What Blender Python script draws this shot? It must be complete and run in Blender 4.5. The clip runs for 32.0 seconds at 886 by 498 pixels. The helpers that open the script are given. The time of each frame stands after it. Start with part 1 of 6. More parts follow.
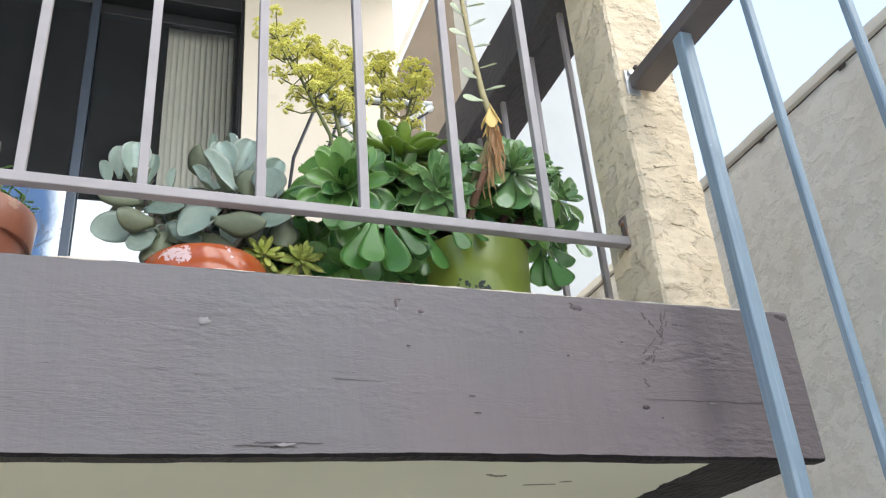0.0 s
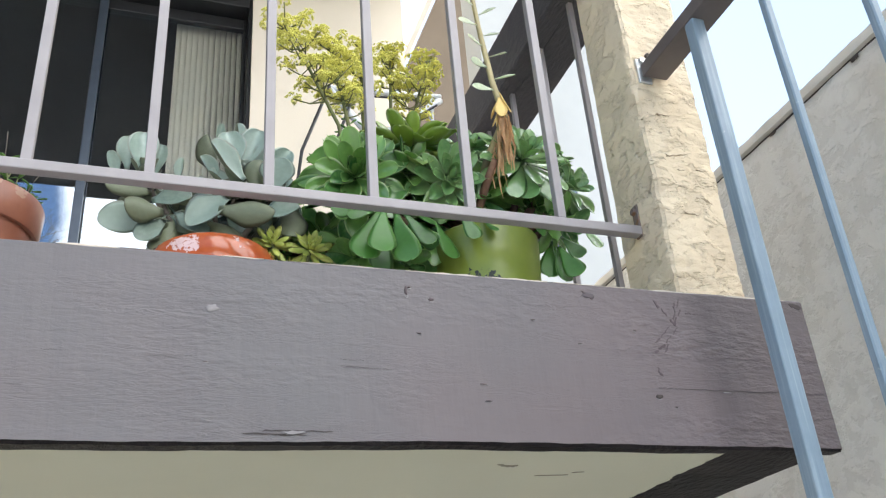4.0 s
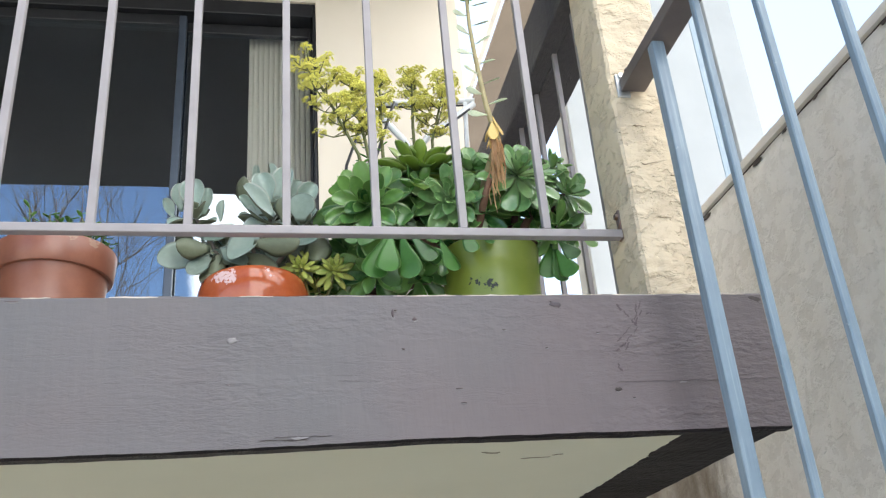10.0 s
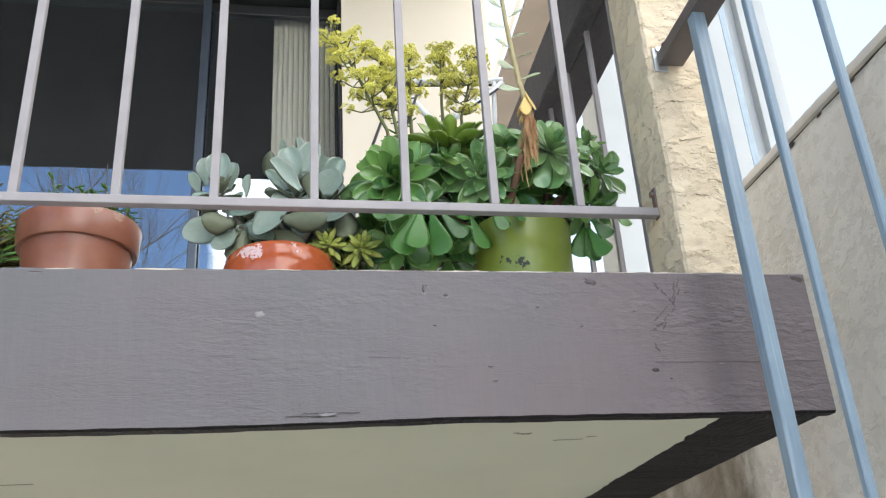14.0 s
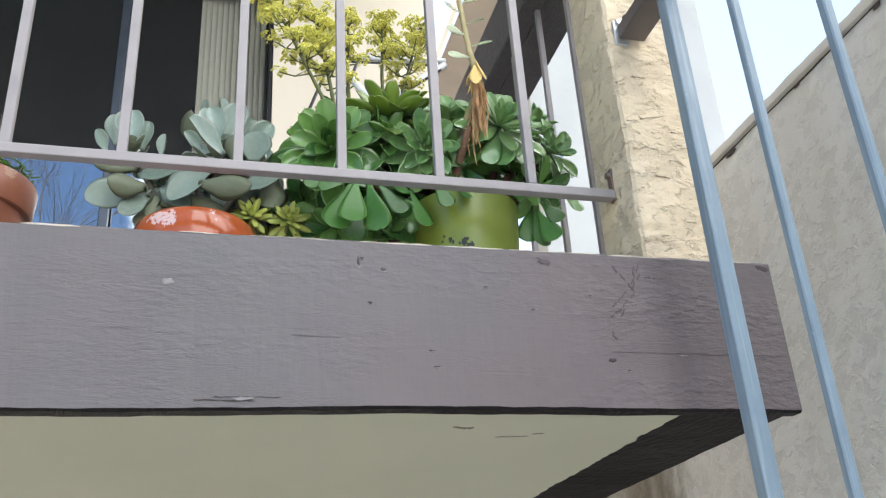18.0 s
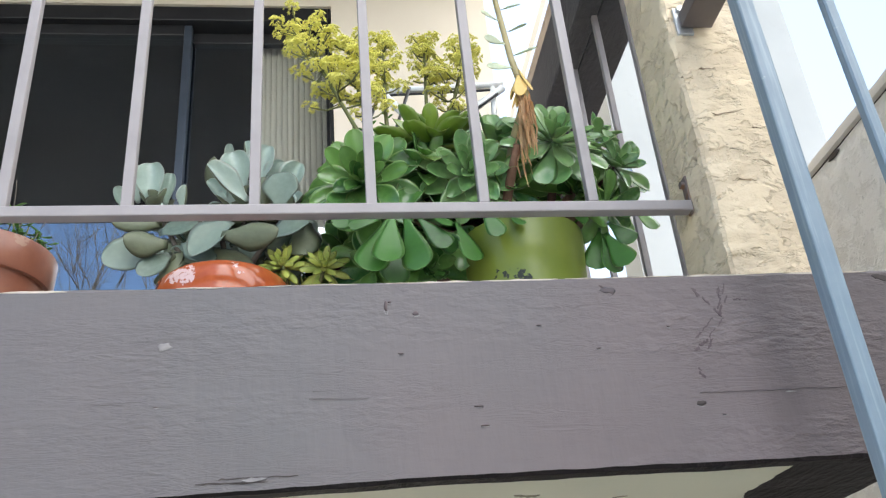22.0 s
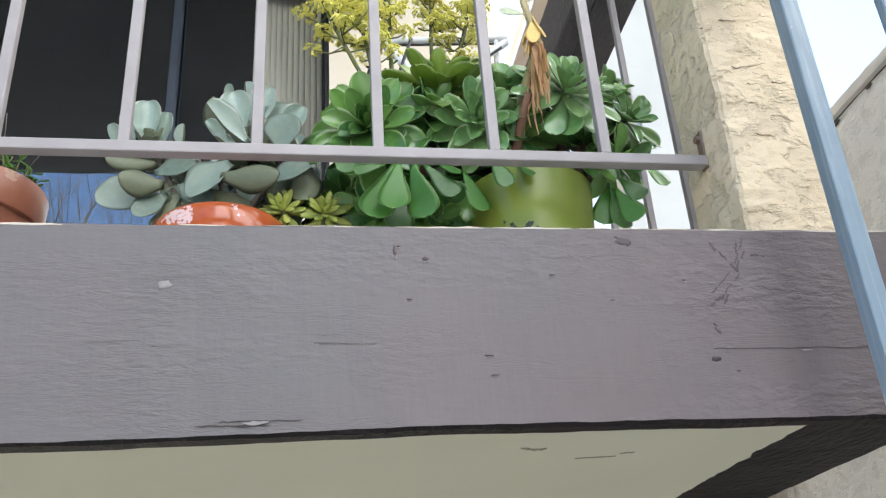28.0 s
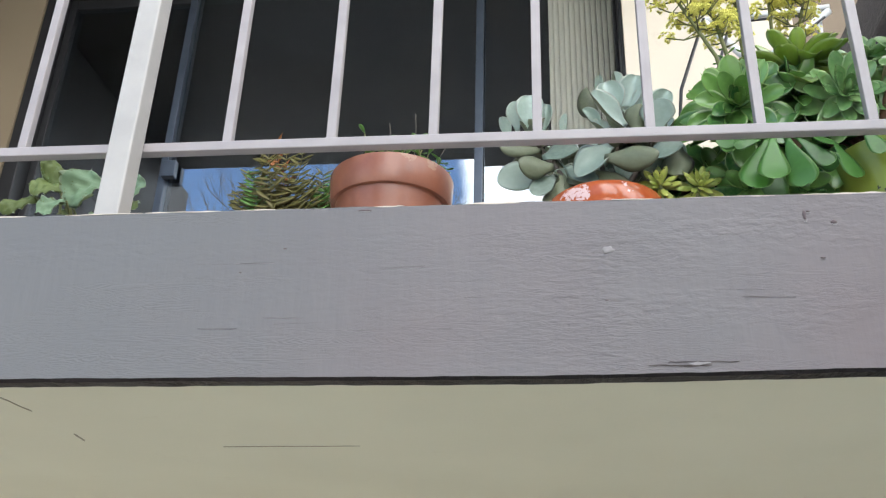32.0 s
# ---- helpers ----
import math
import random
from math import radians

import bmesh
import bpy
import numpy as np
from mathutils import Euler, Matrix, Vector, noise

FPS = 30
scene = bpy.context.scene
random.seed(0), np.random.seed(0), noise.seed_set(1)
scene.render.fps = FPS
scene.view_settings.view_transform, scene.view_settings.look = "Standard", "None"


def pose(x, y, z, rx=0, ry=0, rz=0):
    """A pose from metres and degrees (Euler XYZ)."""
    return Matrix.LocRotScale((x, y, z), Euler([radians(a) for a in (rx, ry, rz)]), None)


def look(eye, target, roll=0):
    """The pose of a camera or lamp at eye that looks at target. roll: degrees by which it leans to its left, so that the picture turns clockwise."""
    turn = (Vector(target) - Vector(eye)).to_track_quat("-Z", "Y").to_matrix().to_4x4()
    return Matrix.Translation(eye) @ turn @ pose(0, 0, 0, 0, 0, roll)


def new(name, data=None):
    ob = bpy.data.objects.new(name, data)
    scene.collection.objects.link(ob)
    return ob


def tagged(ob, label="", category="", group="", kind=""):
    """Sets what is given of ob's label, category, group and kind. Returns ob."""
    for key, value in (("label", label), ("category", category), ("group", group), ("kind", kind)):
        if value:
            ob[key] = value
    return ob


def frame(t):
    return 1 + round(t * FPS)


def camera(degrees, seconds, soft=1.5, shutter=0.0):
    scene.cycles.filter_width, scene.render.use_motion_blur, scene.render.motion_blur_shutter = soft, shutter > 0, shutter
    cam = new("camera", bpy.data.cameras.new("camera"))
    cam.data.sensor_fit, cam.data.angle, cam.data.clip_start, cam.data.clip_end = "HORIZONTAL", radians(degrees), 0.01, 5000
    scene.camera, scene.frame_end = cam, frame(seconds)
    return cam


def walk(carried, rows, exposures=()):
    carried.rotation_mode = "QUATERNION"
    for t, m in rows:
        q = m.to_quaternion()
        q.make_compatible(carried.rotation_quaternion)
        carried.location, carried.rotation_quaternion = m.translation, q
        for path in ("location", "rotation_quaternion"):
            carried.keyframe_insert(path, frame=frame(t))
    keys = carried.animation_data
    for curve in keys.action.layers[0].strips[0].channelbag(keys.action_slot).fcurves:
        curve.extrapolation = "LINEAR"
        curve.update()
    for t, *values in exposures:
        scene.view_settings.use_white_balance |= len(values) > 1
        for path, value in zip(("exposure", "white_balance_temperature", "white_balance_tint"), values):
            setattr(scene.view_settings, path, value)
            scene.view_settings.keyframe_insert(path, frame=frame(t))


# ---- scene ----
cam = camera(52.7, 32.0, soft=1.25)
METRES, EYE, TILT, LEAN, TURN = 1.6, 1.6, 0.0, 0.0, -21.1
ROWS = [
    (0.0, 0.0, 0.0, 0.0, 2.27, 27.67, 4.34),
    (0.5, 0.0035, 0.0011, -0.0013, 2.78, 28.1, 4.72),
    (1.0, 0.0005, 0.0048, -0.0029, 3.33, 28.04, 4.57),
    (1.5, 0.0001, 0.0068, -0.0044, 3.36, 28.18, 4.53),
    (2.0, 0.003, 0.0077, -0.004, 3.28, 28.18, 4.65),
    (2.5, 0.002, 0.0061, -0.0048, 2.91, 28.28, 4.38),
    (3.0, -0.0013, 0.0066, -0.0052, 3.06, 28.08, 4.12),
    (3.5, -0.0029, 0.0122, -0.0043, 2.7, 27.61, 4.17),
    (5.5, 0.0056, 0.0175, -0.0125, 3.63, 28.39, 4.31),
    (6.0, 0.0261, -0.001, -0.0067, 4.61, 28.5, 3.99),
    (6.5, 0.0567, -0.0214, -0.0077, 7.79, 29.12, 4.01),
    (7.0, 0.0699, -0.0487, -0.0098, 7.0, 28.2, 4.58),
    (7.5, 0.063, -0.0816, -0.017, 5.61, 26.03, 3.77),
    (8.0, 0.0378, -0.1322, -0.0137, 3.22, 24.07, 3.11),
    (8.5, 0.0307, -0.1591, -0.0098, 7.08, 24.21, 3.02),
    (9.0, 0.0949, -0.1497, -0.0115, 9.45, 25.93, 3.06),
    (9.5, 0.1412, -0.1345, -0.0161, 9.9, 26.85, 3.76),
    (10.0, 0.1545, -0.132, -0.0163, 11.54, 25.32, 4.34),
    (10.5, 0.153, -0.1238, -0.0181, 11.32, 24.57, 4.21),
    (11.0, 0.1476, -0.1135, -0.0182, 11.08, 24.29, 3.92),
    (11.5, 0.1433, -0.1093, -0.0186, 11.29, 24.73, 3.63),
    (12.0, 0.1367, -0.1086, -0.0195, 11.64, 24.57, 3.2),
    (12.5, 0.1349, -0.1093, -0.0189, 12.14, 24.76, 3.15),
    (13.0, 0.1374, -0.1074, -0.0201, 12.3, 24.9, 3.36),
    (13.5, 0.1358, -0.1062, -0.0194, 12.41, 24.79, 3.41),
    (15.5, 0.1362, -0.0925, -0.0219, 12.5, 24.9, 2.8),
    (16.0, 0.1466, -0.0804, -0.0229, 13.23, 25.48, 3.14),
    (16.5, 0.1637, -0.0536, -0.0198, 14.29, 25.73, 1.47),
    (17.0, 0.146, -0.029, -0.0152, 12.39, 25.12, 0.68),
    (17.5, 0.1206, -0.0132, -0.0129, 9.15, 25.41, 1.99),
    (18.0, 0.1006, -0.0021, -0.0113, 7.11, 25.23, 3.32),
    (18.5, 0.1026, 0.0256, -0.0047, 10.91, 27.44, 3.06),
    (19.0, 0.1296, 0.0788, 0.0138, 12.7, 29.35, 3.82),
    (19.5, 0.1321, 0.1111, 0.0334, 12.77, 28.76, 3.61),
    (20.0, 0.1275, 0.1152, 0.0377, 13.58, 28.86, 4.14),
    (20.5, 0.124, 0.1202, 0.036, 13.61, 28.62, 4.51),
    (21.0, 0.1235, 0.1266, 0.0354, 14.14, 28.21, 4.26),
    (21.5, 0.1305, 0.1247, 0.0329, 13.99, 28.35, 4.3),
    (22.0, 0.1361, 0.1188, 0.033, 15.09, 28.55, 4.62),
    (22.5, 0.1382, 0.113, 0.0342, 14.98, 28.74, 4.88),
    (23.0, 0.1303, 0.1151, 0.0332, 14.97, 28.49, 4.29),
    (23.5, 0.1254, 0.1194, 0.0335, 14.44, 27.73, 3.95),
    (24.0, 0.1239, 0.1191, 0.033, 14.26, 27.59, 3.73),
    (24.5, 0.1277, 0.124, 0.032, 13.69, 27.38, 4.12),
    (25.0, 0.1269, 0.1305, 0.0316, 12.84, 26.8, 4.35),
    (25.5, 0.1258, 0.1331, 0.0318, 11.65, 26.59, 4.0),
    (27.5, 0.1141, 0.1383, 0.03, 12.34, 26.22, 3.51),
    (28.0, 0.1082, 0.1418, 0.0309, 13.33, 26.3, 3.54),
    (28.5, 0.1124, 0.1352, 0.0256, 13.27, 26.25, 3.67),
    (29.0, 0.0905, 0.1128, 0.0221, 17.22, 26.65, 2.73),
    (29.5, 0.0626, 0.0903, 0.0117, 24.03, 25.18, 0.95),
    (30.0, 0.0664, 0.0757, -0.0055, 26.42, 25.36, 0.38),
    (30.5, 0.0554, 0.0519, -0.0111, 28.75, 26.4, -1.04),
    (31.0, 0.0381, 0.0268, -0.0121, 29.01, 26.84, -1.29),
    (31.5, 0.0193, 0.007, -0.0142, 29.04, 26.55, -1.49),
    (32.0, 0.0039, -0.0053, -0.0253, 27.61, 25.15, -1.63),
]
walk(cam, [(t, pose(0, 0, EYE, TILT, LEAN, TURN) @ pose(METRES * x, METRES * y, METRES * z, 90 + pitch, roll, yaw)) for t, x, y, z, yaw, pitch, roll in ROWS],
     exposures=[(0.0, 1.76), (9.0, 1.75), (16.0, 1.71), (21.0, 1.73), (25.0, 1.75), (28.0, 1.80), (30.0, 1.86), (32.0, 1.88)])

# ---- light ----
EXPOSURE = 1.65
scene.view_settings.exposure = EXPOSURE
scene.view_settings.use_white_balance = True
scene.view_settings.white_balance_temperature, scene.view_settings.white_balance_tint = 6850, 10
SUN_ELEVATION, SUN_AZIMUTH = 42.0, -28.0      # azimuth: degrees from +y towards +x
world = bpy.data.worlds.new("world")
scene.world = world
world.use_nodes = True
wn = world.node_tree.nodes
wl = world.node_tree.links
wn.clear()
w_out = wn.new("ShaderNodeOutputWorld")
w_bg = wn.new("ShaderNodeBackground")
w_sky = wn.new("ShaderNodeTexSky")
w_sky.sky_type, w_sky.sun_disc = "NISHITA", False
w_sky.sun_elevation, w_sky.sun_rotation = radians(SUN_ELEVATION), radians(SUN_AZIMUTH)
w_sky.dust_density, w_sky.ozone_density = 0.4, 2.5
w_bg.inputs["Strength"].default_value = 0.12
# a bright cloud bank over the eastern half of the sky
w_tc = wn.new("ShaderNodeTexCoord")
w_noise = wn.new("ShaderNodeTexNoise")
w_noise.inputs["Scale"].default_value = 4.0
w_noise.inputs["Detail"].default_value = 7.0
w_noise.inputs["Roughness"].default_value = 0.55
w_sep = wn.new("ShaderNodeSeparateXYZ")
w_sum = wn.new("ShaderNodeMath")
w_sum.operation = "MULTIPLY_ADD"
w_sum.inputs[1].default_value = 0.12
w_ramp = wn.new("ShaderNodeMapRange")
w_ramp.interpolation_type = "SMOOTHSTEP"
w_ramp.inputs["From Min"].default_value, w_ramp.inputs["From Max"].default_value = -0.04, -0.018
w_mix = wn.new("ShaderNodeMix")
w_mix.data_type = "RGBA"
w_mix.inputs["B"].default_value = (11.0, 11.6, 12.4, 1)
wl.new(w_tc.outputs["Generated"], w_noise.inputs["Vector"])
wl.new(w_tc.outputs["Generated"], w_sep.inputs["Vector"])
wl.new(w_noise.outputs["Fac"], w_sum.inputs[0])
wl.new(w_sep.outputs["X"], w_sum.inputs[2])
wl.new(w_sum.outputs[0], w_ramp.inputs["Value"])
# it breaks up to thin haze beyond the house
w_thin = wn.new("ShaderNodeMapRange")
w_thin.interpolation_type = "SMOOTHSTEP"
for w_key, w_val in (("From Min", 0.30), ("From Max", 0.52), ("To Min", 1.0), ("To Max", 0.095)):
    w_thin.inputs[w_key].default_value = w_val
w_far = wn.new("ShaderNodeMath")
w_far.operation = "MULTIPLY_ADD"
w_far.inputs[1].default_value = 0.25
w_cover = wn.new("ShaderNodeMath")
w_cover.operation = "MULTIPLY"
wl.new(w_noise.outputs["Fac"], w_far.inputs[0])
wl.new(w_sep.outputs["Y"], w_far.inputs[2])
wl.new(w_far.outputs[0], w_thin.inputs["Value"])
wl.new(w_ramp.outputs["Result"], w_cover.inputs[0])
wl.new(w_thin.outputs["Result"], w_cover.inputs[1])
wl.new(w_cover.outputs[0], w_mix.inputs["Factor"])
wl.new(w_sky.outputs["Color"], w_mix.inputs["A"])
wl.new(w_mix.outputs["Result"], w_bg.inputs["Color"])
wl.new(w_bg.outputs["Background"], w_out.inputs["Surface"])

sun_data = bpy.data.lights.new("sun", "SUN")
sun_data.energy, sun_data.angle, sun_data.color = 3.0, radians(0.6), (1.0, 0.95, 0.87)
sun = new("sun", sun_data)
_az, _el = radians(SUN_AZIMUTH), radians(SUN_ELEVATION)
SUN_DIR = Vector((math.sin(_az) * math.cos(_el), math.cos(_az) * math.cos(_el), math.sin(_el)))
sun.matrix_world = look(SUN_DIR * 30, (0, 0, 0))


# ---- materials ----
def mat_base(name, rough=0.6, metallic=0.0, spec=0.5):
    m = bpy.data.materials.new(name)
    m.use_nodes = True
    b = m.node_tree.nodes["Principled BSDF"]
    b.inputs["Roughness"].default_value = rough
    b.inputs["Metallic"].default_value = metallic
    b.inputs["Specular IOR Level"].default_value = spec
    return m, m.node_tree.nodes, m.node_tree.links, b


def coords(n, l, scale=(1, 1, 1), kind="Object"):
    tc = n.new("ShaderNodeTexCoord")
    mp = n.new("ShaderNodeMapping")
    mp.inputs["Scale"].default_value = scale
    l.new(tc.outputs[kind], mp.inputs["Vector"])
    return mp.outputs["Vector"]


def noise_tex(n, l, vec, scale, detail=6.0, rough=0.6, distort=0.0):
    t = n.new("ShaderNodeTexNoise")
    t.inputs["Scale"].default_value = scale
    t.inputs["Detail"].default_value = detail
    t.inputs["Roughness"].default_value = rough
    t.inputs["Distortion"].default_value = distort
    l.new(vec, t.inputs["Vector"])
    return t.outputs["Fac"]


def ramp(n, l, fac, stops):
    r = n.new("ShaderNodeValToRGB")
    e = r.color_ramp.elements
    while len(e) < len(stops):
        e.new(0.5)
    for el, (p, c) in zip(e, stops):
        el.position, el.color = p, (*c, 1)
    l.new(fac, r.inputs["Fac"])
    return r.outputs["Color"]


def mix(n, l, fac, a, b, mode="MIX"):
    m = n.new("ShaderNodeMix")
    m.data_type, m.blend_type = "RGBA", mode
    if isinstance(fac, float):
        m.inputs["Factor"].default_value = fac
    else:
        l.new(fac, m.inputs["Factor"])
    for sock, v in (("A", a), ("B", b)):
        if isinstance(v, tuple):
            m.inputs[sock].default_value = (*v, 1)
        else:
            l.new(v, m.inputs[sock])
    return m.outputs["Result"]


def maths(n, l, op, a, b=None):
    m = n.new("ShaderNodeMath")
    m.operation = op
    for i, v in enumerate((a, b)):
        if v is None:
            continue
        if isinstance(v, (int, float)):
            m.inputs[i].default_value = v
        else:
            l.new(v, m.inputs[i])
    return m.outputs[0]


def bump(n, l, b, height, strength=0.3, dist=0.01, prior=None):
    bp = n.new("ShaderNodeBump")
    bp.inputs["Strength"].default_value = strength
    bp.inputs["Distance"].default_value = dist
    l.new(height, bp.inputs["Height"])
    if prior is not None:
        l.new(prior, bp.inputs["Normal"])
    l.new(bp.outputs["Normal"], b.inputs["Normal"])
    return bp.outputs["Normal"]


def painted_wood(name, base, light, dark, along=0):
    """Rough-sawn timber under old paint; along: the axis of the grain."""
    m, n, l, b = mat_base(name, 0.55, 0, 0.4)
    s_fine, s_long, s_saw = [60, 60, 60], [11, 11, 11], [26, 26, 26]
    s_fine[along], s_long[along], s_saw[along] = 17.0, 0.7, 120.0
    vf, vl, vs = coords(n, l, tuple(s_fine)), coords(n, l, tuple(s_long)), coords(n, l, tuple(s_saw))
    plain = coords(n, l)
    fine = noise_tex(n, l, vf, 2.6, 8, 0.62, 0.5)
    grain = noise_tex(n, l, vl, 3.0, 4, 0.5, 2.2)
    rings = maths(n, l, "SINE", maths(n, l, "MULTIPLY", grain, 130.0))
    saw = noise_tex(n, l, vs, 1.0, 3, 0.5)
    where = ramp(n, l, noise_tex(n, l, plain, 3.1, 3, 0.5), [(0.44, (0.05, 0.05, 0.05)), (0.60, (1.0, 1.0, 1.0))])
    blotch = noise_tex(n, l, plain, 2.3, 5, 0.6)
    chips = noise_tex(n, l, vf, 0.9, 3, 0.5, 0.2)
    s_dash = [125, 125, 125]
    s_dash[along] = 34.0
    dash = noise_tex(n, l, coords(n, l, tuple(s_dash)), 1.0, 5, 0.58, 0.5)
    c = ramp(n, l, blotch, [(0.3, base), (0.72, light)])
    c = mix(n, l, ramp(n, l, fine, [(0.54, (0, 0, 0)), (0.76, (0.15, 0.15, 0.15))]), c, dark)
    patch = maths(n, l, "MULTIPLY", ramp(n, l, dash, [(0.62, (0, 0, 0)), (0.74, (0.40, 0.40, 0.40))]), where)
    c = mix(n, l, patch, c, dark)
    c = mix(n, l, maths(n, l, "MULTIPLY", ramp(n, l, dash, [(0.26, (0.40, 0.40, 0.40)), (0.38, (0, 0, 0))]), where), c, tuple(1.3 * x for x in light))
    # short raised blebs of paint over the open grain
    s_bleb = [95, 95, 95]
    s_bleb[along] = 42.0
    s_band = [7, 7, 7]
    s_band[along] = 1.3
    bleb = ramp(n, l, noise_tex(n, l, coords(n, l, tuple(s_bleb)), 1.0, 3, 0.5, 0.1), [(0.40, (0, 0, 0)), (0.62, (1, 1, 1))])
    band = ramp(n, l, noise_tex(n, l, coords(n, l, tuple(s_band)), 1.0, 3, 0.55), [(0.44, (0.06, 0.06, 0.06)), (0.62, (1, 1, 1))])
    if along == 0:      # the grain is raised most where the weather reaches the board, least along its top
        sp = n.new("ShaderNodeSeparateXYZ")
        l.new(plain, sp.inputs["Vector"])
        sway = maths(n, l, "MULTIPLY", maths(n, l, "SUBTRACT", blotch, 0.5), 0.12)
        for axis, low, high, at_low, at_high in (("X", -0.15, 0.30, 0.25, 1.0), ("Z", 2.07, 2.12, 1.0, 0.30)):
            worn = n.new("ShaderNodeMapRange")
            worn.interpolation_type = "SMOOTHSTEP"
            for key, val in (("From Min", low), ("From Max", high), ("To Min", at_low), ("To Max", at_high)):
                worn.inputs[key].default_value = val
            l.new(maths(n, l, "ADD", sp.outputs[axis], sway), worn.inputs["Value"])
            where = maths(n, l, "MULTIPLY", where, worn.outputs["Result"])
            band = maths(n, l, "MULTIPLY", band, worn.outputs["Result"])
    # relief lighting put into the colour: hollows darker, bleb tops lighter
    c = mix(n, l, maths(n, l, "MULTIPLY", ramp(n, l, bleb, [(0.0, (0.30, 0.30, 0.30)), (0.25, (0, 0, 0))]), band), c, dark)
    c = mix(n, l, maths(n, l, "MULTIPLY", ramp(n, l, bleb, [(0.80, (0, 0, 0)), (1.0, (0.30, 0.30, 0.30))]), band), c, tuple(1.3 * x for x in light))
    smudge = noise_tex(n, l, vs, 0.16, 4, 0.6)
    c = mix(n, l, ramp(n, l, smudge, [(0.56, (0, 0, 0)), (0.75, (0.15, 0.15, 0.15))]), c, dark)
    c = mix(n, l, ramp(n, l, chips, [(0.77, (0, 0, 0)), (0.80, (0.6, 0.6, 0.6))]), c, tuple(0.7 * x for x in dark))
    drift = noise_tex(n, l, plain, 1.1, 3, 0.5)
    grey = sum(base) / 3
    c = mix(n, l, ramp(n, l, drift, [(0.40, (0.45, 0.45, 0.45)), (0.58, (0, 0, 0))]), c, (0.94 * grey, 1.01 * grey, 1.06 * grey))
    l.new(c, b.inputs["Base Color"])
    l.new(ramp(n, l, blotch, [(0.3, (0.45, 0.45, 0.45)), (0.7, (0.62, 0.62, 0.62))]), b.inputs["Roughness"])
    relief = maths(n, l, "MULTIPLY", maths(n, l, "ADD", maths(n, l, "MULTIPLY", fine, 0.35), dash), where)
    p = bump(n, l, b, relief, 0.8, 0.006)
    bundle = ramp(n, l, noise_tex(n, l, coords(n, l, tuple(2.2 if k == along else 9.0 for k in range(3))), 1.0, 3, 0.5), [(0.50, (0, 0, 0)), (0.64, (1, 1, 1))])
    p = bump(n, l, b, maths(n, l, "MULTIPLY", rings, bundle), 0.20, 0.004, p)
    p = bump(n, l, b, maths(n, l, "MULTIPLY", bleb, band), 0.60, 0.003, p)
    bump(n, l, b, saw, 0.2, 0.003, p)
    return m


def stucco(name, a, c2, stain, streak=1.0, relief=0.5):
    """Troweled stucco; streak > 1 flattens the trowel marks sideways."""
    m, n, l, b = mat_base(name, 0.9, 0, 0.2)
    v = coords(n, l, (1.0, 1.0, streak))
    plain = coords(n, l)
    big = noise_tex(n, l, plain, 1.7, 5, 0.6)
    lace = noise_tex(n, l, v, 15, 5, 0.6, 0.25)
    grit = noise_tex(n, l, plain, 260, 3, 0.6)
    spots = noise_tex(n, l, plain, 9, 6, 0.7)
    c = ramp(n, l, big, [(0.3, a), (0.7, c2)])
    c = mix(n, l, ramp(n, l, spots, [(0.55, (0, 0, 0)), (0.8, (0.6, 0.6, 0.6))]), c, stain)
    edge = ramp(n, l, lace, [(0.46, (0, 0, 0)), (0.52, (1, 1, 1))])
    c = mix(n, l, ramp(n, l, lace, [(0.44, (0.28, 0.28, 0.28)), (0.5, (0, 0, 0))]), c, stain)
    l.new(c, b.inputs["Base Color"])
    p = bump(n, l, b, edge, relief, 0.006)
    p = bump(n, l, b, lace, relief, 0.02, p)
    pits = ramp(n, l, noise_tex(n, l, v, 55, 3, 0.6), [(0.30, (0, 0, 0)), (0.40, (1, 1, 1))])
    p = bump(n, l, b, pits, relief * 1.2, 0.004, p)
    bump(n, l, b, grit, 0.35, 0.002, p)
    return m


def plaster(name, a, c2, stain):
    m, n, l, b = mat_base(name, 0.92, 0, 0.2)
    plain = coords(n, l)
    big = noise_tex(n, l, plain, 1.3, 4, 0.55)
    spots = noise_tex(n, l, plain, 6, 6, 0.75)
    grit = noise_tex(n, l, plain, 180, 3, 0.6)
    c = ramp(n, l, big, [(0.3, a), (0.7, c2)])
    c = mix(n, l, ramp(n, l, spots, [(0.62, (0, 0, 0)), (0.8, (0.5, 0.5, 0.5))]), c, stain)
    l.new(c, b.inputs["Base Color"])
    bump(n, l, b, grit, 0.25, 0.002)
    return m


def painted_metal(name, a, c2, rust, rough=0.45, amount=0.72):
    m, n, l, b = mat_base(name, rough, 0.0, 0.5)
    plain = coords(n, l)
    big = noise_tex(n, l, plain, 9, 5, 0.6)
    fine = noise_tex(n, l, plain, 60, 5, 0.7)
    c = ramp(n, l, big, [(0.3, a), (0.7, c2)])
    c = mix(n, l, ramp(n, l, fine, [(amount, (0, 0, 0)), (amount + 0.06, (0.8, 0.8, 0.8))]), c, rust)
    l.new(c, b.inputs["Base Color"])
    bump(n, l, b, fine, 0.15, 0.002)
    return m


def plain_mat(name, a, c2=None, rough=0.6, metallic=0.0, scale=14.0, relief=0.1, spec=0.5):
    m, n, l, b = mat_base(name, rough, metallic, spec)
    plain = coords(n, l)
    f = noise_tex(n, l, plain, scale, 5, 0.6)
    l.new(ramp(n, l, f, [(0.3, a), (0.7, c2 or tuple(0.8 * x for x in a))]), b.inputs["Base Color"])
    if relief:
        bump(n, l, b, f, relief, 0.003)
    return m


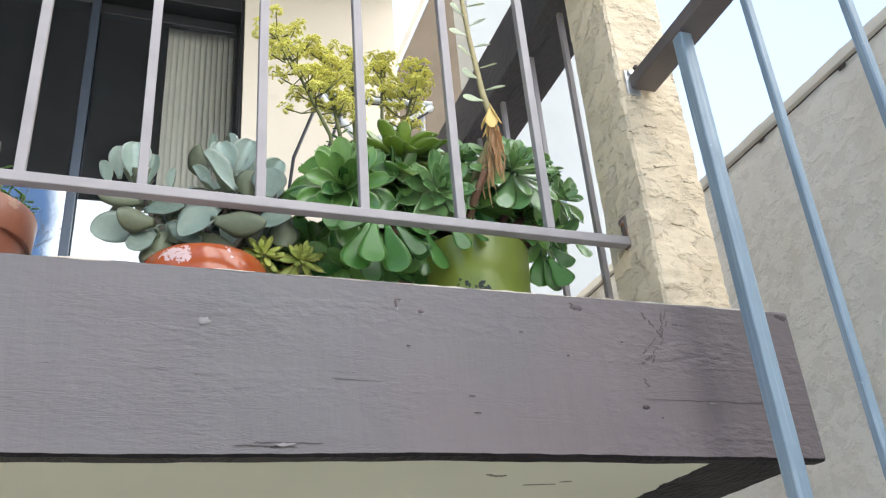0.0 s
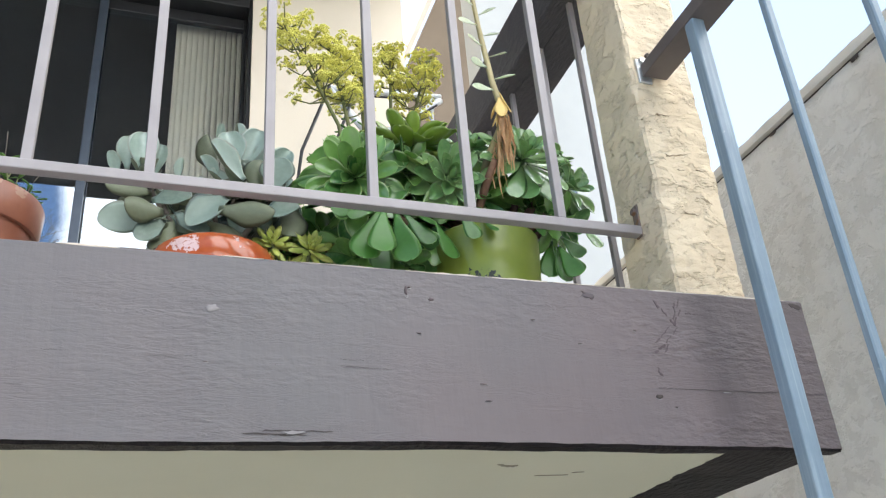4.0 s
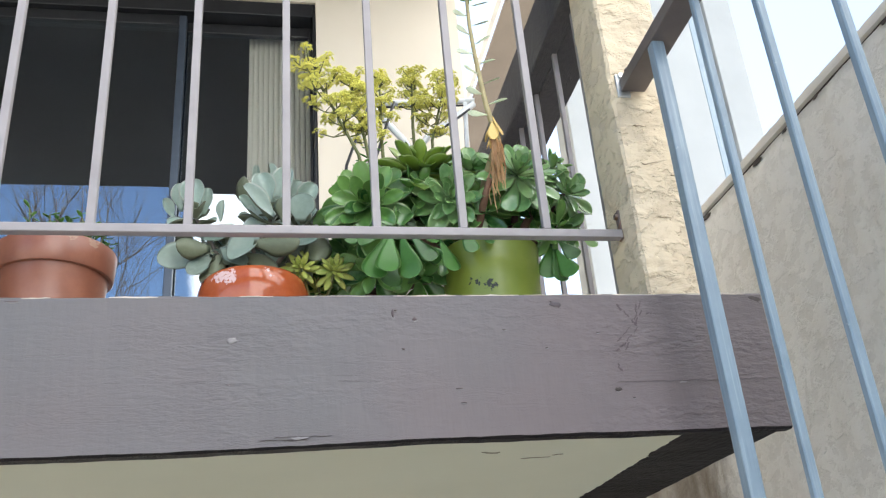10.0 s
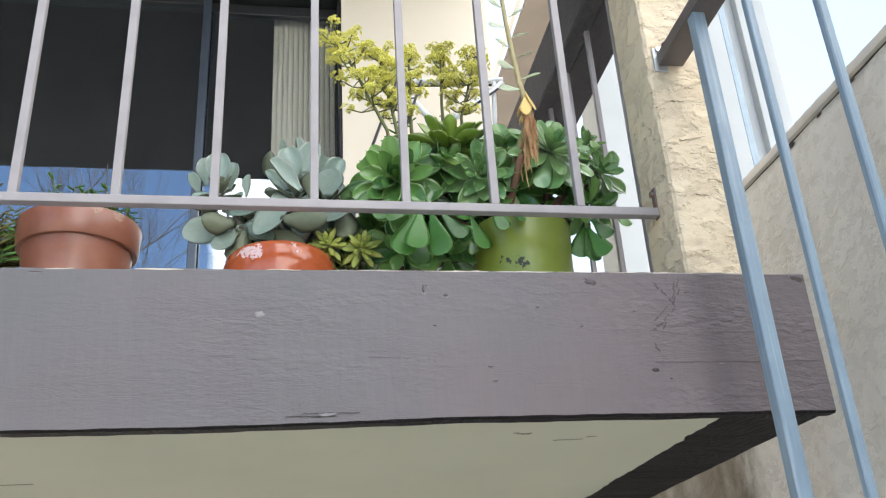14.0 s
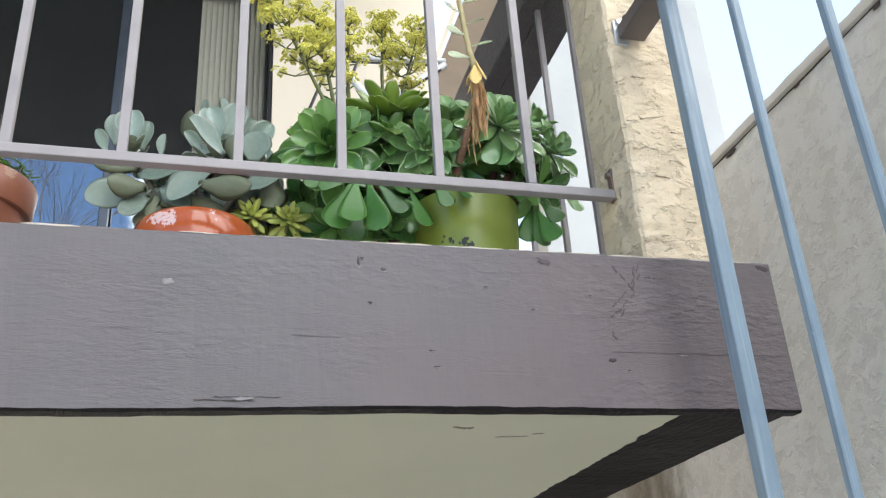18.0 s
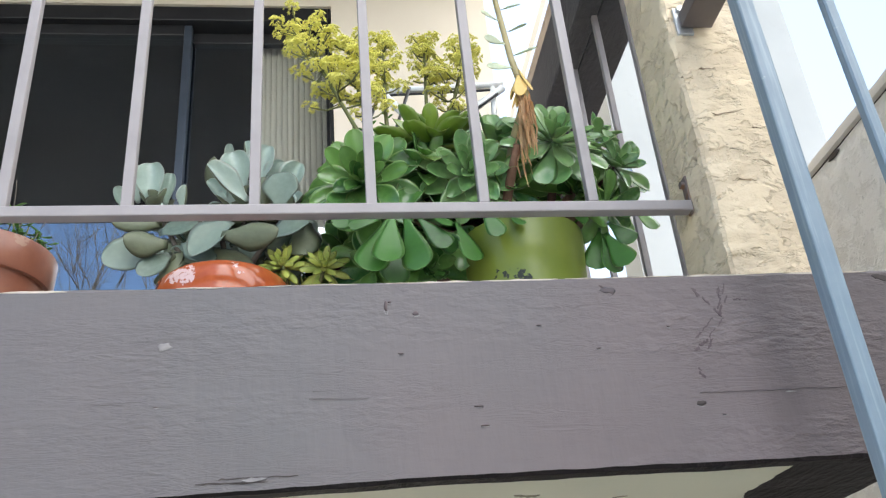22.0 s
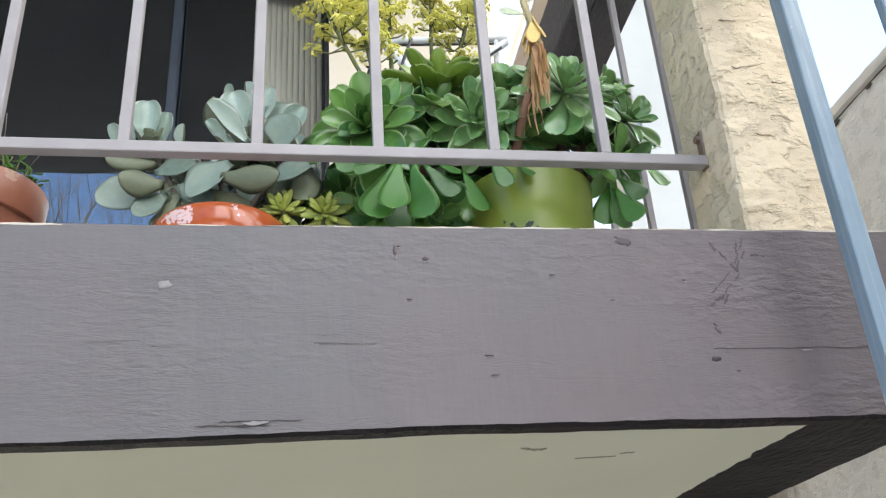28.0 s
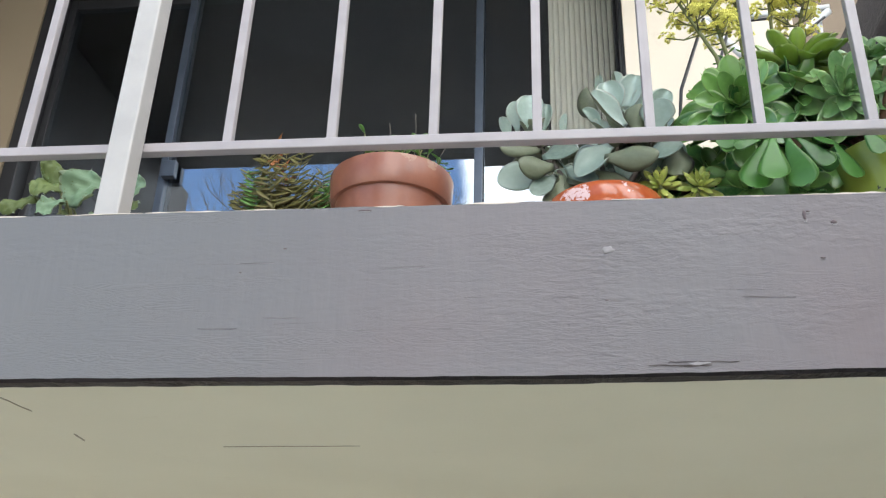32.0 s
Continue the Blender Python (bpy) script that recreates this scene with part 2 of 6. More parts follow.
def leaf_mat(name, young, old, edge=None, rough=0.35, wax=0.0, trans=0.12, pale=0.12):
    """Fleshy leaf: colour varies leaf by leaf and along the blade."""
    m, n, l, b = mat_base(name, rough, 0, 0.5)
    info = n.new("ShaderNodeObjectInfo")
    c = ramp(n, l, info.outputs["Random"], [(0.0, old), (1.0, young)])
    plain = coords(n, l)
    f = noise_tex(n, l, plain, 7, 4, 0.55)
    c = mix(n, l, ramp(n, l, f, [(0.40, (0, 0, 0)), (0.80, (0.28, 0.28, 0.28))]), c, tuple(1.3 * x for x in young))
    if edge:
        tc = n.new("ShaderNodeTexCoord")
        sp = n.new("ShaderNodeSeparateXYZ")
        l.new(tc.outputs["UV"], sp.inputs["Vector"])
        c = mix(n, l, ramp(n, l, sp.outputs["X"], [(0.86, (0, 0, 0)), (1.0, (0.8, 0.8, 0.8))]), c, edge)
    tc2 = n.new("ShaderNodeTexCoord")
    sp2 = n.new("ShaderNodeSeparateXYZ")
    l.new(tc2.outputs["UV"], sp2.inputs["Vector"])
    c = mix(n, l, ramp(n, l, sp2.outputs["Y"], [(0.03, (pale, pale, pale)), (0.18 + pale, (0, 0, 0))]), c, tuple(min(1.0, 1.25 * x + 0.03 + 0.2 * pale) for x in young))
    l.new(c, b.inputs["Base Color"])
    b.inputs["Coat Weight"].default_value = 1.0 if rough < 0.35 else 0.0
    b.inputs["Coat Roughness"].default_value = 0.17
    b.inputs["Sheen Weight"].default_value = wax
    b.inputs["Subsurface Weight"].default_value = 0.0
    b.inputs["Transmission Weight"].default_value = 0.0
    if trans:
        tr = n.new("ShaderNodeBsdfTranslucent")
        mx = n.new("ShaderNodeMixShader")
        mx.inputs["Fac"].default_value = trans
        l.new(c, tr.inputs["Color"])
        l.new(b.outputs["BSDF"], mx.inputs[1])
        l.new(tr.outputs["BSDF"], mx.inputs[2])
        l.new(mx.outputs["Shader"], n["Material Output"].inputs["Surface"])
    bump(n, l, b, f, 0.06, 0.002)
    return m


def glass_mat(name, mirror=0.2):
    """Window pane: clear, with the sky mirrored in it."""
    m = bpy.data.materials.new(name)
    m.use_nodes = True
    n, l = m.node_tree.nodes, m.node_tree.links
    n.remove(n["Principled BSDF"])
    tr = n.new("ShaderNodeBsdfTransparent")
    tr.inputs["Color"].default_value = (0.97, 0.98, 0.98, 1)
    gl = n.new("ShaderNodeBsdfGlossy")
    gl.inputs["Roughness"].default_value = 0.0
    gl.inputs["Color"].default_value = (0.82, 0.91, 1.0, 1)
    plain = coords(n, l)
    wav = noise_tex(n, l, plain, 2.2, 2, 0.5)
    bp = n.new("ShaderNodeBump")
    bp.inputs["Strength"].default_value, bp.inputs["Distance"].default_value = 0.04, 0.01
    l.new(wav, bp.inputs["Height"])
    l.new(bp.outputs["Normal"], gl.inputs["Normal"])
    mx = n.new("ShaderNodeMixShader")
    mx.inputs["Fac"].default_value = mirror
    l.new(tr.outputs["BSDF"], mx.inputs[1])
    l.new(gl.outputs["BSDF"], mx.inputs[2])
    l.new(mx.outputs["Shader"], n["Material Output"].inputs["Surface"])
    return m


M_BEAM = painted_wood("brown_painted_timber", (0.152, 0.115, 0.115), (0.188, 0.147, 0.146), (0.094, 0.072, 0.074), 0)
# the paint has faded to a cooler grey towards the west end
bn, bl = M_BEAM.node_tree.nodes, M_BEAM.node_tree.links
b_tc = bn.new("ShaderNodeTexCoord")
b_sep = bn.new("ShaderNodeSeparateXYZ")
bl.new(b_tc.outputs["Object"], b_sep.inputs["Vector"])
b_map = bn.new("ShaderNodeMapRange")
b_map.interpolation_type = "SMOOTHSTEP"
for b_key, b_val in (("From Min", -0.70), ("From Max", 0.55), ("To Min", 0.80), ("To Max", 0.0)):
    b_map.inputs[b_key].default_value = b_val
b_wob = maths(bn, bl, "MULTIPLY", maths(bn, bl, "SUBTRACT", noise_tex(bn, bl, coords(bn, bl), 3.0, 4, 0.6), 0.5), 0.9)
bl.new(maths(bn, bl, "ADD", b_sep.outputs["X"], b_wob), b_map.inputs["Value"])
b_in = bn["Principled BSDF"].inputs["Base Color"]
faded = mix(bn, bl, b_map.outputs["Result"], b_in.links[0].from_socket, (0.113, 0.120, 0.122))
# towards the east end the board turns a darker brown
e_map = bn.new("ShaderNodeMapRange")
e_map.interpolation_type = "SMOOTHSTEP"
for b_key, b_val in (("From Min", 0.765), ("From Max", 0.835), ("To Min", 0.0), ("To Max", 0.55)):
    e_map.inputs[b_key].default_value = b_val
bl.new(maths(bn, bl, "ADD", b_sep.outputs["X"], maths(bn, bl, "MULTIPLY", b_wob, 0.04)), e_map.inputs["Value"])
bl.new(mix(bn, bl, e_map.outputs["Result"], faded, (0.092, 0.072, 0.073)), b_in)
# the side rail's brown paint, darkened to hold the shade under the deck
M_BEAM_SHADE = painted_wood("shaded_brown_timber", (0.016, 0.012, 0.012), (0.025, 0.019, 0.019), (0.009, 0.007, 0.007), 1)
M_BEAM_SHADE.node_tree.nodes["Principled BSDF"].inputs["Specular IOR Level"].default_value = 0.12
M_SIDERAIL = painted_wood("brown_painted_rail_timber", (0.080, 0.066, 0.073), (0.108, 0.092, 0.100), (0.048, 0.039, 0.043), 1)
M_COLUMN = stucco("cream_stucco", (0.72, 0.585, 0.41), (0.80, 0.67, 0.495), (0.48, 0.38, 0.27), 1.7, 0.50)
M_STAIRWALL = stucco("grey_beige_stucco", (0.69, 0.67, 0.63), (0.77, 0.75, 0.71), (0.50, 0.48, 0.44), 1.2, 0.42)
bn, bl = M_STAIRWALL.node_tree.nodes, M_STAIRWALL.node_tree.links
runoff = noise_tex(bn, bl, coords(bn, bl, (2.6, 2.6, 0.55)), 1.0, 5, 0.6, 0.3)
b_in = bn["Principled BSDF"].inputs["Base Color"]
bl.new(mix(bn, bl, ramp(bn, bl, runoff, [(0.48, (0, 0, 0)), (0.68, (0.42, 0.42, 0.42))]), b_in.links[0].from_socket, (0.54, 0.48, 0.40)), b_in)
# dark brown blotches cover the far length of the wall
far_brown = bn.new("ShaderNodeMapRange")
far_brown.interpolation_type = "SMOOTHSTEP"
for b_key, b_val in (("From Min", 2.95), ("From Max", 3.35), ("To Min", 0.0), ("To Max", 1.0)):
    far_brown.inputs[b_key].default_value = b_val
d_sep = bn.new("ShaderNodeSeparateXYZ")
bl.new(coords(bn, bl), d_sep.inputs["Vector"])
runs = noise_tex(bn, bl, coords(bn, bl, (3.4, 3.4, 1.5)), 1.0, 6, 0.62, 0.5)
bl.new(maths(bn, bl, "ADD", d_sep.outputs["Y"], maths(bn, bl, "MULTIPLY", maths(bn, bl, "SUBTRACT", runs, 0.5), 0.9)), far_brown.inputs["Value"])
bl.new(mix(bn, bl, maths(bn, bl, "MULTIPLY", far_brown.outputs["Result"], ramp(bn, bl, runs, [(0.34, (0.50, 0.50, 0.50)), (0.62, (1.0, 1.0, 1.0))])), b_in.links[0].from_socket, (0.16, 0.128, 0.095)), b_in)
M_BACKWALL = plaster("tan_stucco", (0.71, 0.63, 0.515), (0.77, 0.69, 0.575), (0.60, 0.51, 0.41))
# tan stucco again, with the deep shade west of the door in its colour
M_BACKWALL_SHADE = plaster("shaded_tan_stucco", (0.25, 0.195, 0.13), (0.29, 0.23, 0.155), (0.20, 0.155, 0.105))
M_SOFFIT = plaster("cream_soffit_paint", (0.615, 0.585, 0.450), (0.675, 0.645, 0.505), (0.55, 0.50, 0.37))
M_PALE = plaster("pale_stucco", (0.34, 0.36, 0.37), (0.41, 0.43, 0.44), (0.26, 0.27, 0.27))
M_EAVE = plaster("tan_eave_boards", (0.21, 0.175, 0.145), (0.26, 0.22, 0.18), (0.16, 0.13, 0.11))
M_CAP = plaster("wall_cap_cement", (0.62, 0.59, 0.54), (0.72, 0.69, 0.64), (0.42, 0.38, 0.33))
M_RAIL = painted_metal("grey_mauve_rail_paint", (0.27, 0.243, 0.247), (0.335, 0.305, 0.305), (0.17, 0.135, 0.12))
M_POST = painted_metal("off_white_rail_paint", (0.33, 0.315, 0.30), (0.40, 0.38, 0.36), (0.22, 0.17, 0.14))
M_BLUE = painted_metal("blue_grey_rail_paint", (0.195, 0.26, 0.315), (0.25, 0.325, 0.385), (0.4, 0.45, 0.48), 0.35, 0.68)
bn, bl = M_BLUE.node_tree.nodes, M_BLUE.node_tree.links
streak = noise_tex(bn, bl, coords(bn, bl, (150, 150, 5)), 1.0, 4, 0.6, 0.2)
b_in = bn["Principled BSDF"].inputs["Base Color"]
worn_blue = mix(bn, bl, ramp(bn, bl, streak, [(0.52, (0, 0, 0)), (0.68, (0.55, 0.55, 0.55))]), b_in.links[0].from_socket, (0.37, 0.44, 0.49))
bl.new(mix(bn, bl, ramp(bn, bl, streak, [(0.30, (0.45, 0.45, 0.45)), (0.42, (0, 0, 0))]), worn_blue, (0.135, 0.185, 0.235)), b_in)
M_DARKRAIL = painted_metal("dark_brown_rail_paint", (0.11, 0.09, 0.085), (0.15, 0.125, 0.12), (0.07, 0.05, 0.045))
M_RUST = painted_metal("rusty_bracket", (0.12, 0.09, 0.08), (0.22, 0.17, 0.15), (0.2, 0.09, 0.04), 0.7, 0.5)
M_GALV = plain_mat("galvanised_steel", (0.5, 0.5, 0.5), (0.62, 0.62, 0.6), 0.4, 0.8, 40)
M_BRONZE = plain_mat("dark_bronze_aluminium", (0.018, 0.018, 0.02), (0.028, 0.028, 0.03), 0.4, 0.1, 12, 0.02)
# door frame metal with the sky's blue reflection put into its colour
M_SKYLIT_FRAME = plain_mat("sky_tinted_aluminium", (0.062, 0.078, 0.104), (0.082, 0.10, 0.13), 0.35, 0.4, 12, 0.02)
M_GLASS = glass_mat("window_glass", 0.24)
# darkened for surfaces met only in the door glass, where they mirror as shade
M_UPPER = painted_wood("darkened_mirrored_boards", (0.038, 0.032, 0.027), (0.053, 0.044, 0.037), (0.028, 0.023, 0.020), 0)
M_BLIND = plain_mat("cream_vinyl_blind", (0.90, 0.84, 0.69), (0.94, 0.88, 0.73), 0.55, 0, 5, 0.0)
# near-black, so the dimness of the unlit room sits in its paint
M_ROOM = plain_mat("darkened_room_paint", (0.024, 0.023, 0.022), (0.032, 0.030, 0.028), 0.9, 0, 3, 0.0)
M_CONCRETE = plaster("grey_concrete", (0.36, 0.35, 0.33), (0.44, 0.43, 0.4), (0.24, 0.23, 0.21))
M_TERRACOTTA = plain_mat("terracotta", (0.225, 0.080, 0.048), (0.32, 0.125, 0.076), 0.30, 0, 16, 0.2, 0.6)
M_ORANGE = plain_mat("orange_glaze", (0.40, 0.08, 0.025), (0.48, 0.115, 0.04), 0.14, 0, 55, 0.12, 0.7)
def patched(m, places, colour, rough=0.6):
    """Speckled patches of another colour round given places on a pot."""
    n, l = m.node_tree.nodes, m.node_tree.links
    b = n["Principled BSDF"]
    plain = coords(n, l)
    wob = maths(n, l, "MULTIPLY", maths(n, l, "SUBTRACT", noise_tex(n, l, plain, 42, 5, 0.65), 0.5), 0.055)
    speck = ramp(n, l, noise_tex(n, l, plain, 150, 3, 0.5), [(0.38, (0, 0, 0)), (0.46, (1, 1, 1))])
    total = None
    for at, size in places:
        d = n.new("ShaderNodeVectorMath")
        d.operation = "DISTANCE"
        d.inputs[1].default_value = at
        l.new(plain, d.inputs[0])
        f = maths(n, l, "LESS_THAN", maths(n, l, "ADD", d.outputs["Value"], wob), size)
        total = f if total is None else maths(n, l, "MAXIMUM", total, f)
    total = maths(n, l, "MULTIPLY", total, speck)
    old = b.inputs["Base Color"].links[0].from_socket
    l.new(mix(n, l, total, old, colour), b.inputs["Base Color"])
    base_rough = b.inputs["Roughness"].default_value
    l.new(maths(n, l, "ADD", maths(n, l, "MULTIPLY", total, rough - base_rough), base_rough), b.inputs["Roughness"])


# worn pale scuffs on the terracotta rim
patched(M_TERRACOTTA, (((0.05, -0.104, 0.249), 0.012), ((0.085, -0.078, 0.243), 0.013)), (0.36, 0.21, 0.15), 0.6)
# pink-white patches on the orange glaze
patched(M_ORANGE, (((-0.056, -0.085, 0.150), 0.015), ((-0.042, -0.090, 0.147), 0.017), ((0.031, -0.095, 0.141), 0.011), ((0.026, -0.094, 0.152), 0.009)), (0.70, 0.50, 0.49), 0.3)
M_LIME = plain_mat("lime_glaze", (0.150, 0.198, 0.028), (0.195, 0.245, 0.042), 0.3, 0, 12, 0.03)
patched(M_LIME, (((-0.064, -0.078, 0.134), 0.007), ((-0.050, -0.088, 0.128), 0.009), ((-0.036, -0.094, 0.121), 0.010), ((-0.021, -0.098, 0.115), 0.007)), (0.035, 0.04, 0.035), 0.8)
M_SOIL = plain_mat("potting_soil", (0.03, 0.022, 0.016), (0.06, 0.045, 0.03), 0.95, 0, 90, 0.8)
M_AEONIUM = leaf_mat("green_rosette_leaf", (0.215, 0.425, 0.105), (0.045, 0.165, 0.042), (0.34, 0.52, 0.16), 0.24, 0.0, 0.30)
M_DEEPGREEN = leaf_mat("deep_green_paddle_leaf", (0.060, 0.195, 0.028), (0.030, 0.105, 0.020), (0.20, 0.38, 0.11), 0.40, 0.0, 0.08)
M_OLIVE = leaf_mat("olive_rosette_leaf", (0.300, 0.430, 0.070), (0.160, 0.280, 0.042), (0.36, 0.46, 0.14), 0.30, 0.0, 0.32)
M_BLUEGREEN = leaf_mat("blue_green_rosette_leaf", (0.31, 0.500, 0.195), (0.125, 0.300, 0.095), (0.36, 0.50, 0.22), 0.25, 0.0, 0.26, 0.6)
M_SILVER = leaf_mat("silver_green_leaf", (0.52, 0.625, 0.555), (0.32, 0.430, 0.360), (0.55, 0.57, 0.48), 0.34, 0.1, 0.16)
# darker silver for the lower leaves: the rail's shade is in the colour
M_SILVERSHADE = leaf_mat("shaded_grey_green_leaf", (0.235, 0.300, 0.250), (0.120, 0.170, 0.132), (0.13, 0.13, 0.10), 0.45, 0.05, 0.06)
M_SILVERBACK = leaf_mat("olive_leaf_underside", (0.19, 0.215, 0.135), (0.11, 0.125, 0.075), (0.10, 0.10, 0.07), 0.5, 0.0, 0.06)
M_STAR = leaf_mat("yellow_green_star_leaf", (0.50, 0.54, 0.13), (0.34, 0.42, 0.09), (0.50, 0.50, 0.14), 0.4)
M_PALELEAF = leaf_mat("pale_stalk_leaf", (0.72, 0.76, 0.60), (0.55, 0.62, 0.42), None, 0.45, 0.0, 0.35)
M_JADE = leaf_mat("small_green_leaf", (0.14, 0.30, 0.06), (0.07, 0.17, 0.04), None, 0.4)
M_FERN = leaf_mat("olive_fern_leaf", (0.19, 0.17, 0.05), (0.11, 0.095, 0.03), None, 0.5)
M_BROADLEAF = leaf_mat("pale_green_broad_leaf", (0.22, 0.33, 0.21), (0.13, 0.22, 0.11), (0.36, 0.42, 0.28), 0.5, 0.1)
M_BROADBACK = leaf_mat("olive_broad_leaf", (0.15, 0.20, 0.06), (0.09, 0.12, 0.04), (0.22, 0.25, 0.12), 0.5, 0.0)
M_STEM = plain_mat("green_stem", (0.105, 0.125, 0.035), (0.165, 0.165, 0.06), 0.6, 0, 40, 0.2)
M_STALK = plain_mat("tan_flower_stalk", (0.32, 0.26, 0.12), (0.40, 0.34, 0.18), 0.6, 0, 40, 0.2)
M_YELLOW = plain_mat("yellow_petal", (0.93, 0.88, 0.26), (0.75, 0.70, 0.14), 0.6, 0, 60, 0.0)
M_DRY = plain_mat("dry_leaf_husk", (0.70, 0.43, 0.21), (0.86, 0.62, 0.36), 0.8, 0, 50, 0.3)
M_DRYDARK = plain_mat("brown_dry_husk", (0.58, 0.35, 0.18), (0.70, 0.46, 0.27), 0.8, 0, 50, 0.3)
M_PAPER = plain_mat("papery_bract", (0.66, 0.43, 0.13), (0.76, 0.55, 0.22), 0.7, 0, 50, 0.1)
M_DRYRED = plain_mat("red_brown_bark", (0.10, 0.06, 0.04), (0.16, 0.09, 0.06), 0.8, 0, 60, 0.4)
M_WHITE = plain_mat("white_plastic", (0.84, 0.84, 0.82), (0.88, 0.88, 0.86), 0.5, 0, 8, 0.0)
M_BLACK = plain_mat("black_tube", (0.02, 0.02, 0.022), (0.03, 0.03, 0.03), 0.4, 0, 8, 0.0)
M_LIP = plain_mat("lit_lip_paint", (0.19, 0.165, 0.17), (0.22, 0.19, 0.195), 0.5, 0, 60, 0.1)
M_CRACK = plain_mat("crack_shadow", (0.098, 0.081, 0.085), (0.118, 0.098, 0.102), 0.8, 0, 60, 0.1)
M_STAIN_SHADE = plain_mat("dark_stain_and_dent_shade", (0.092, 0.066, 0.067), (0.122, 0.090, 0.091), 0.7, 0, 60, 0.1)
M_FILLER_GLINT = plain_mat("pale_filler_and_glint", (0.20, 0.185, 0.185), (0.29, 0.27, 0.265), 0.8, 0, 60, 0.1)
M_CREAM = plain_mat("lit_arris_paint", (0.52, 0.44, 0.37), (0.66, 0.58, 0.50), 0.8, 0, 60, 0.1)
M_HOLE = plain_mat("open_wood", (0.05, 0.04, 0.038), (0.075, 0.06, 0.056), 0.9, 0, 60, 0.2)
M_SCRAPE = plain_mat("bare_plaster", (0.24, 0.21, 0.15), (0.36, 0.32, 0.24), 0.9, 0, 60, 0.1)
M_OLDSTEM = plain_mat("red_brown_stem_bark", (0.15, 0.078, 0.048), (0.22, 0.12, 0.075), 0.85, 0, 70, 0.6)
M_CREVICE = plain_mat("shaded_stucco_crevice", (0.29, 0.215, 0.14), (0.40, 0.305, 0.205), 0.95, 0, 60, 0.1)
M_RUSTLEAF = leaf_mat("rust_brown_fern_leaf", (0.36, 0.13, 0.04), (0.26, 0.10, 0.03), None, 0.5)
M_BARK = plain_mat("grey_bark", (0.09, 0.075, 0.06), (0.13, 0.11, 0.09), 0.9, 0, 20, 0.4)

# ---- building blocks ----
WORLD_AT = {}
RECOLOURED = {}


def recoloured(me, material):
    """The same shape in another material, made once."""
    key = (me.name, material.name)
    if key not in RECOLOURED:
        twin = me.copy()
        twin.materials.clear()
        twin.materials.append(material)
        RECOLOURED[key] = twin
    return RECOLOURED[key]


def mesh_of(name, bm, smooth=False):
    me = bpy.data.meshes.new(name)
    bm.to_mesh(me)
    bm.free()
    if smooth:
        me.polygons.foreach_set("use_smooth", [True] * len(me.polygons))
    return me


def link_part(name, me, material, parent=None, at=None, label=""):
    """Links a mesh as one object; at: its pose in the world."""
    if material is not None:
        if not me.materials:
            me.materials.append(material)
        elif me.materials[0] is not material:
            me = recoloured(me, material)
    ob = new(name, me)
    at = at if at is not None else Matrix.Identity(4)
    if parent is not None:
        ob.parent = parent
        ob.matrix_basis = WORLD_AT[parent].inverted() @ at
    else:
        ob.matrix_basis = at
    WORLD_AT[ob] = at.copy()
    if label:
        ob["label"] = label
    return ob


def part(name, bm, material, parent, label="", at=None, smooth=False):
    return link_part(name, mesh_of(name, bm, smooth), material, parent, at, label)


def thing(name, place, label, category, group="", kind=""):
    ob = new(name)
    at = Matrix.Translation(place)
    ob.matrix_basis = at
    WORLD_AT[ob] = at
    return tagged(ob, label, category, group, kind)


def box(bm, lo, hi, bevel=0.0, seg=2):
    r = bmesh.ops.create_cube(bm, size=1.0)
    size = [h - a for a, h in zip(lo, hi)]
    for v in r["verts"]:
        v.co = Vector([(a + h) / 2 + c * s for a, h, c, s in zip(lo, hi, v.co, size)])
    if bevel:
        edges = list({e for v in r["verts"] for e in v.link_edges})
        bmesh.ops.bevel(bm, geom=edges, offset=bevel, segments=seg, affect="EDGES", profile=0.5)
    return bm


def box_part(name, lo, hi, material, parent, label="", bevel=0.003):
    """A bevelled bar or board whose mesh sits round its own middle."""
    mid = Vector([(a + h) / 2 for a, h in zip(lo, hi)])
    bm = bmesh.new()
    box(bm, Vector(lo) - mid, Vector(hi) - mid, bevel)
    return part(name, bm, material, parent, label, Matrix.Translation(mid))


def rough_box(lo, hi, step, amp, freq=9.0, seed=0.0, bevel=0.004):
    """A box with a fine uneven skin, for stucco."""
    bm = bmesh.new()
    lo, hi = Vector(lo), Vector(hi)
    n = [max(2, int(round((hi[i] - lo[i]) / step))) for i in range(3)]
    cache = {}

    def vert(i, j, k):
        key = (i, j, k)
        if key not in cache:
            p = Vector([lo[a] + (hi[a] - lo[a]) * q / n[a] for a, q in enumerate(key)])
            mid = (lo + hi) / 2
            d = Vector([0 if 0 < q < n[a] else (1 if q else -1) for a, q in enumerate(key)])
            cnt = sum(abs(x) for x in d)
            if cnt > 1:
                p -= d * bevel
            s = noise.noise(Vector((p.x * freq, p.y * freq, p.z * freq * 1.8 + seed)))
            s += 0.6 * noise.noise(Vector((p.x * freq * 3, p.y * freq * 3, p.z * freq * 6 + seed)))
            cache[key] = bm.verts.new(p + d.normalized() * s * amp)
        return cache[key]

    for axis in range(3):
        a, b = [q for q in range(3) if q != axis]
        for side in (0, n[axis]):
            for i in range(n[a]):
                for j in range(n[b]):
                    ids = []
                    for di, dj in ((0, 0), (1, 0), (1, 1), (0, 1)):
                        key = [0, 0, 0]
                        key[axis], key[a], key[b] = side, i + di, j + dj
                        ids.append(vert(*key))
                    bm.faces.new(ids)
    bmesh.ops.recalc_face_normals(bm, faces=bm.faces)
    return bm


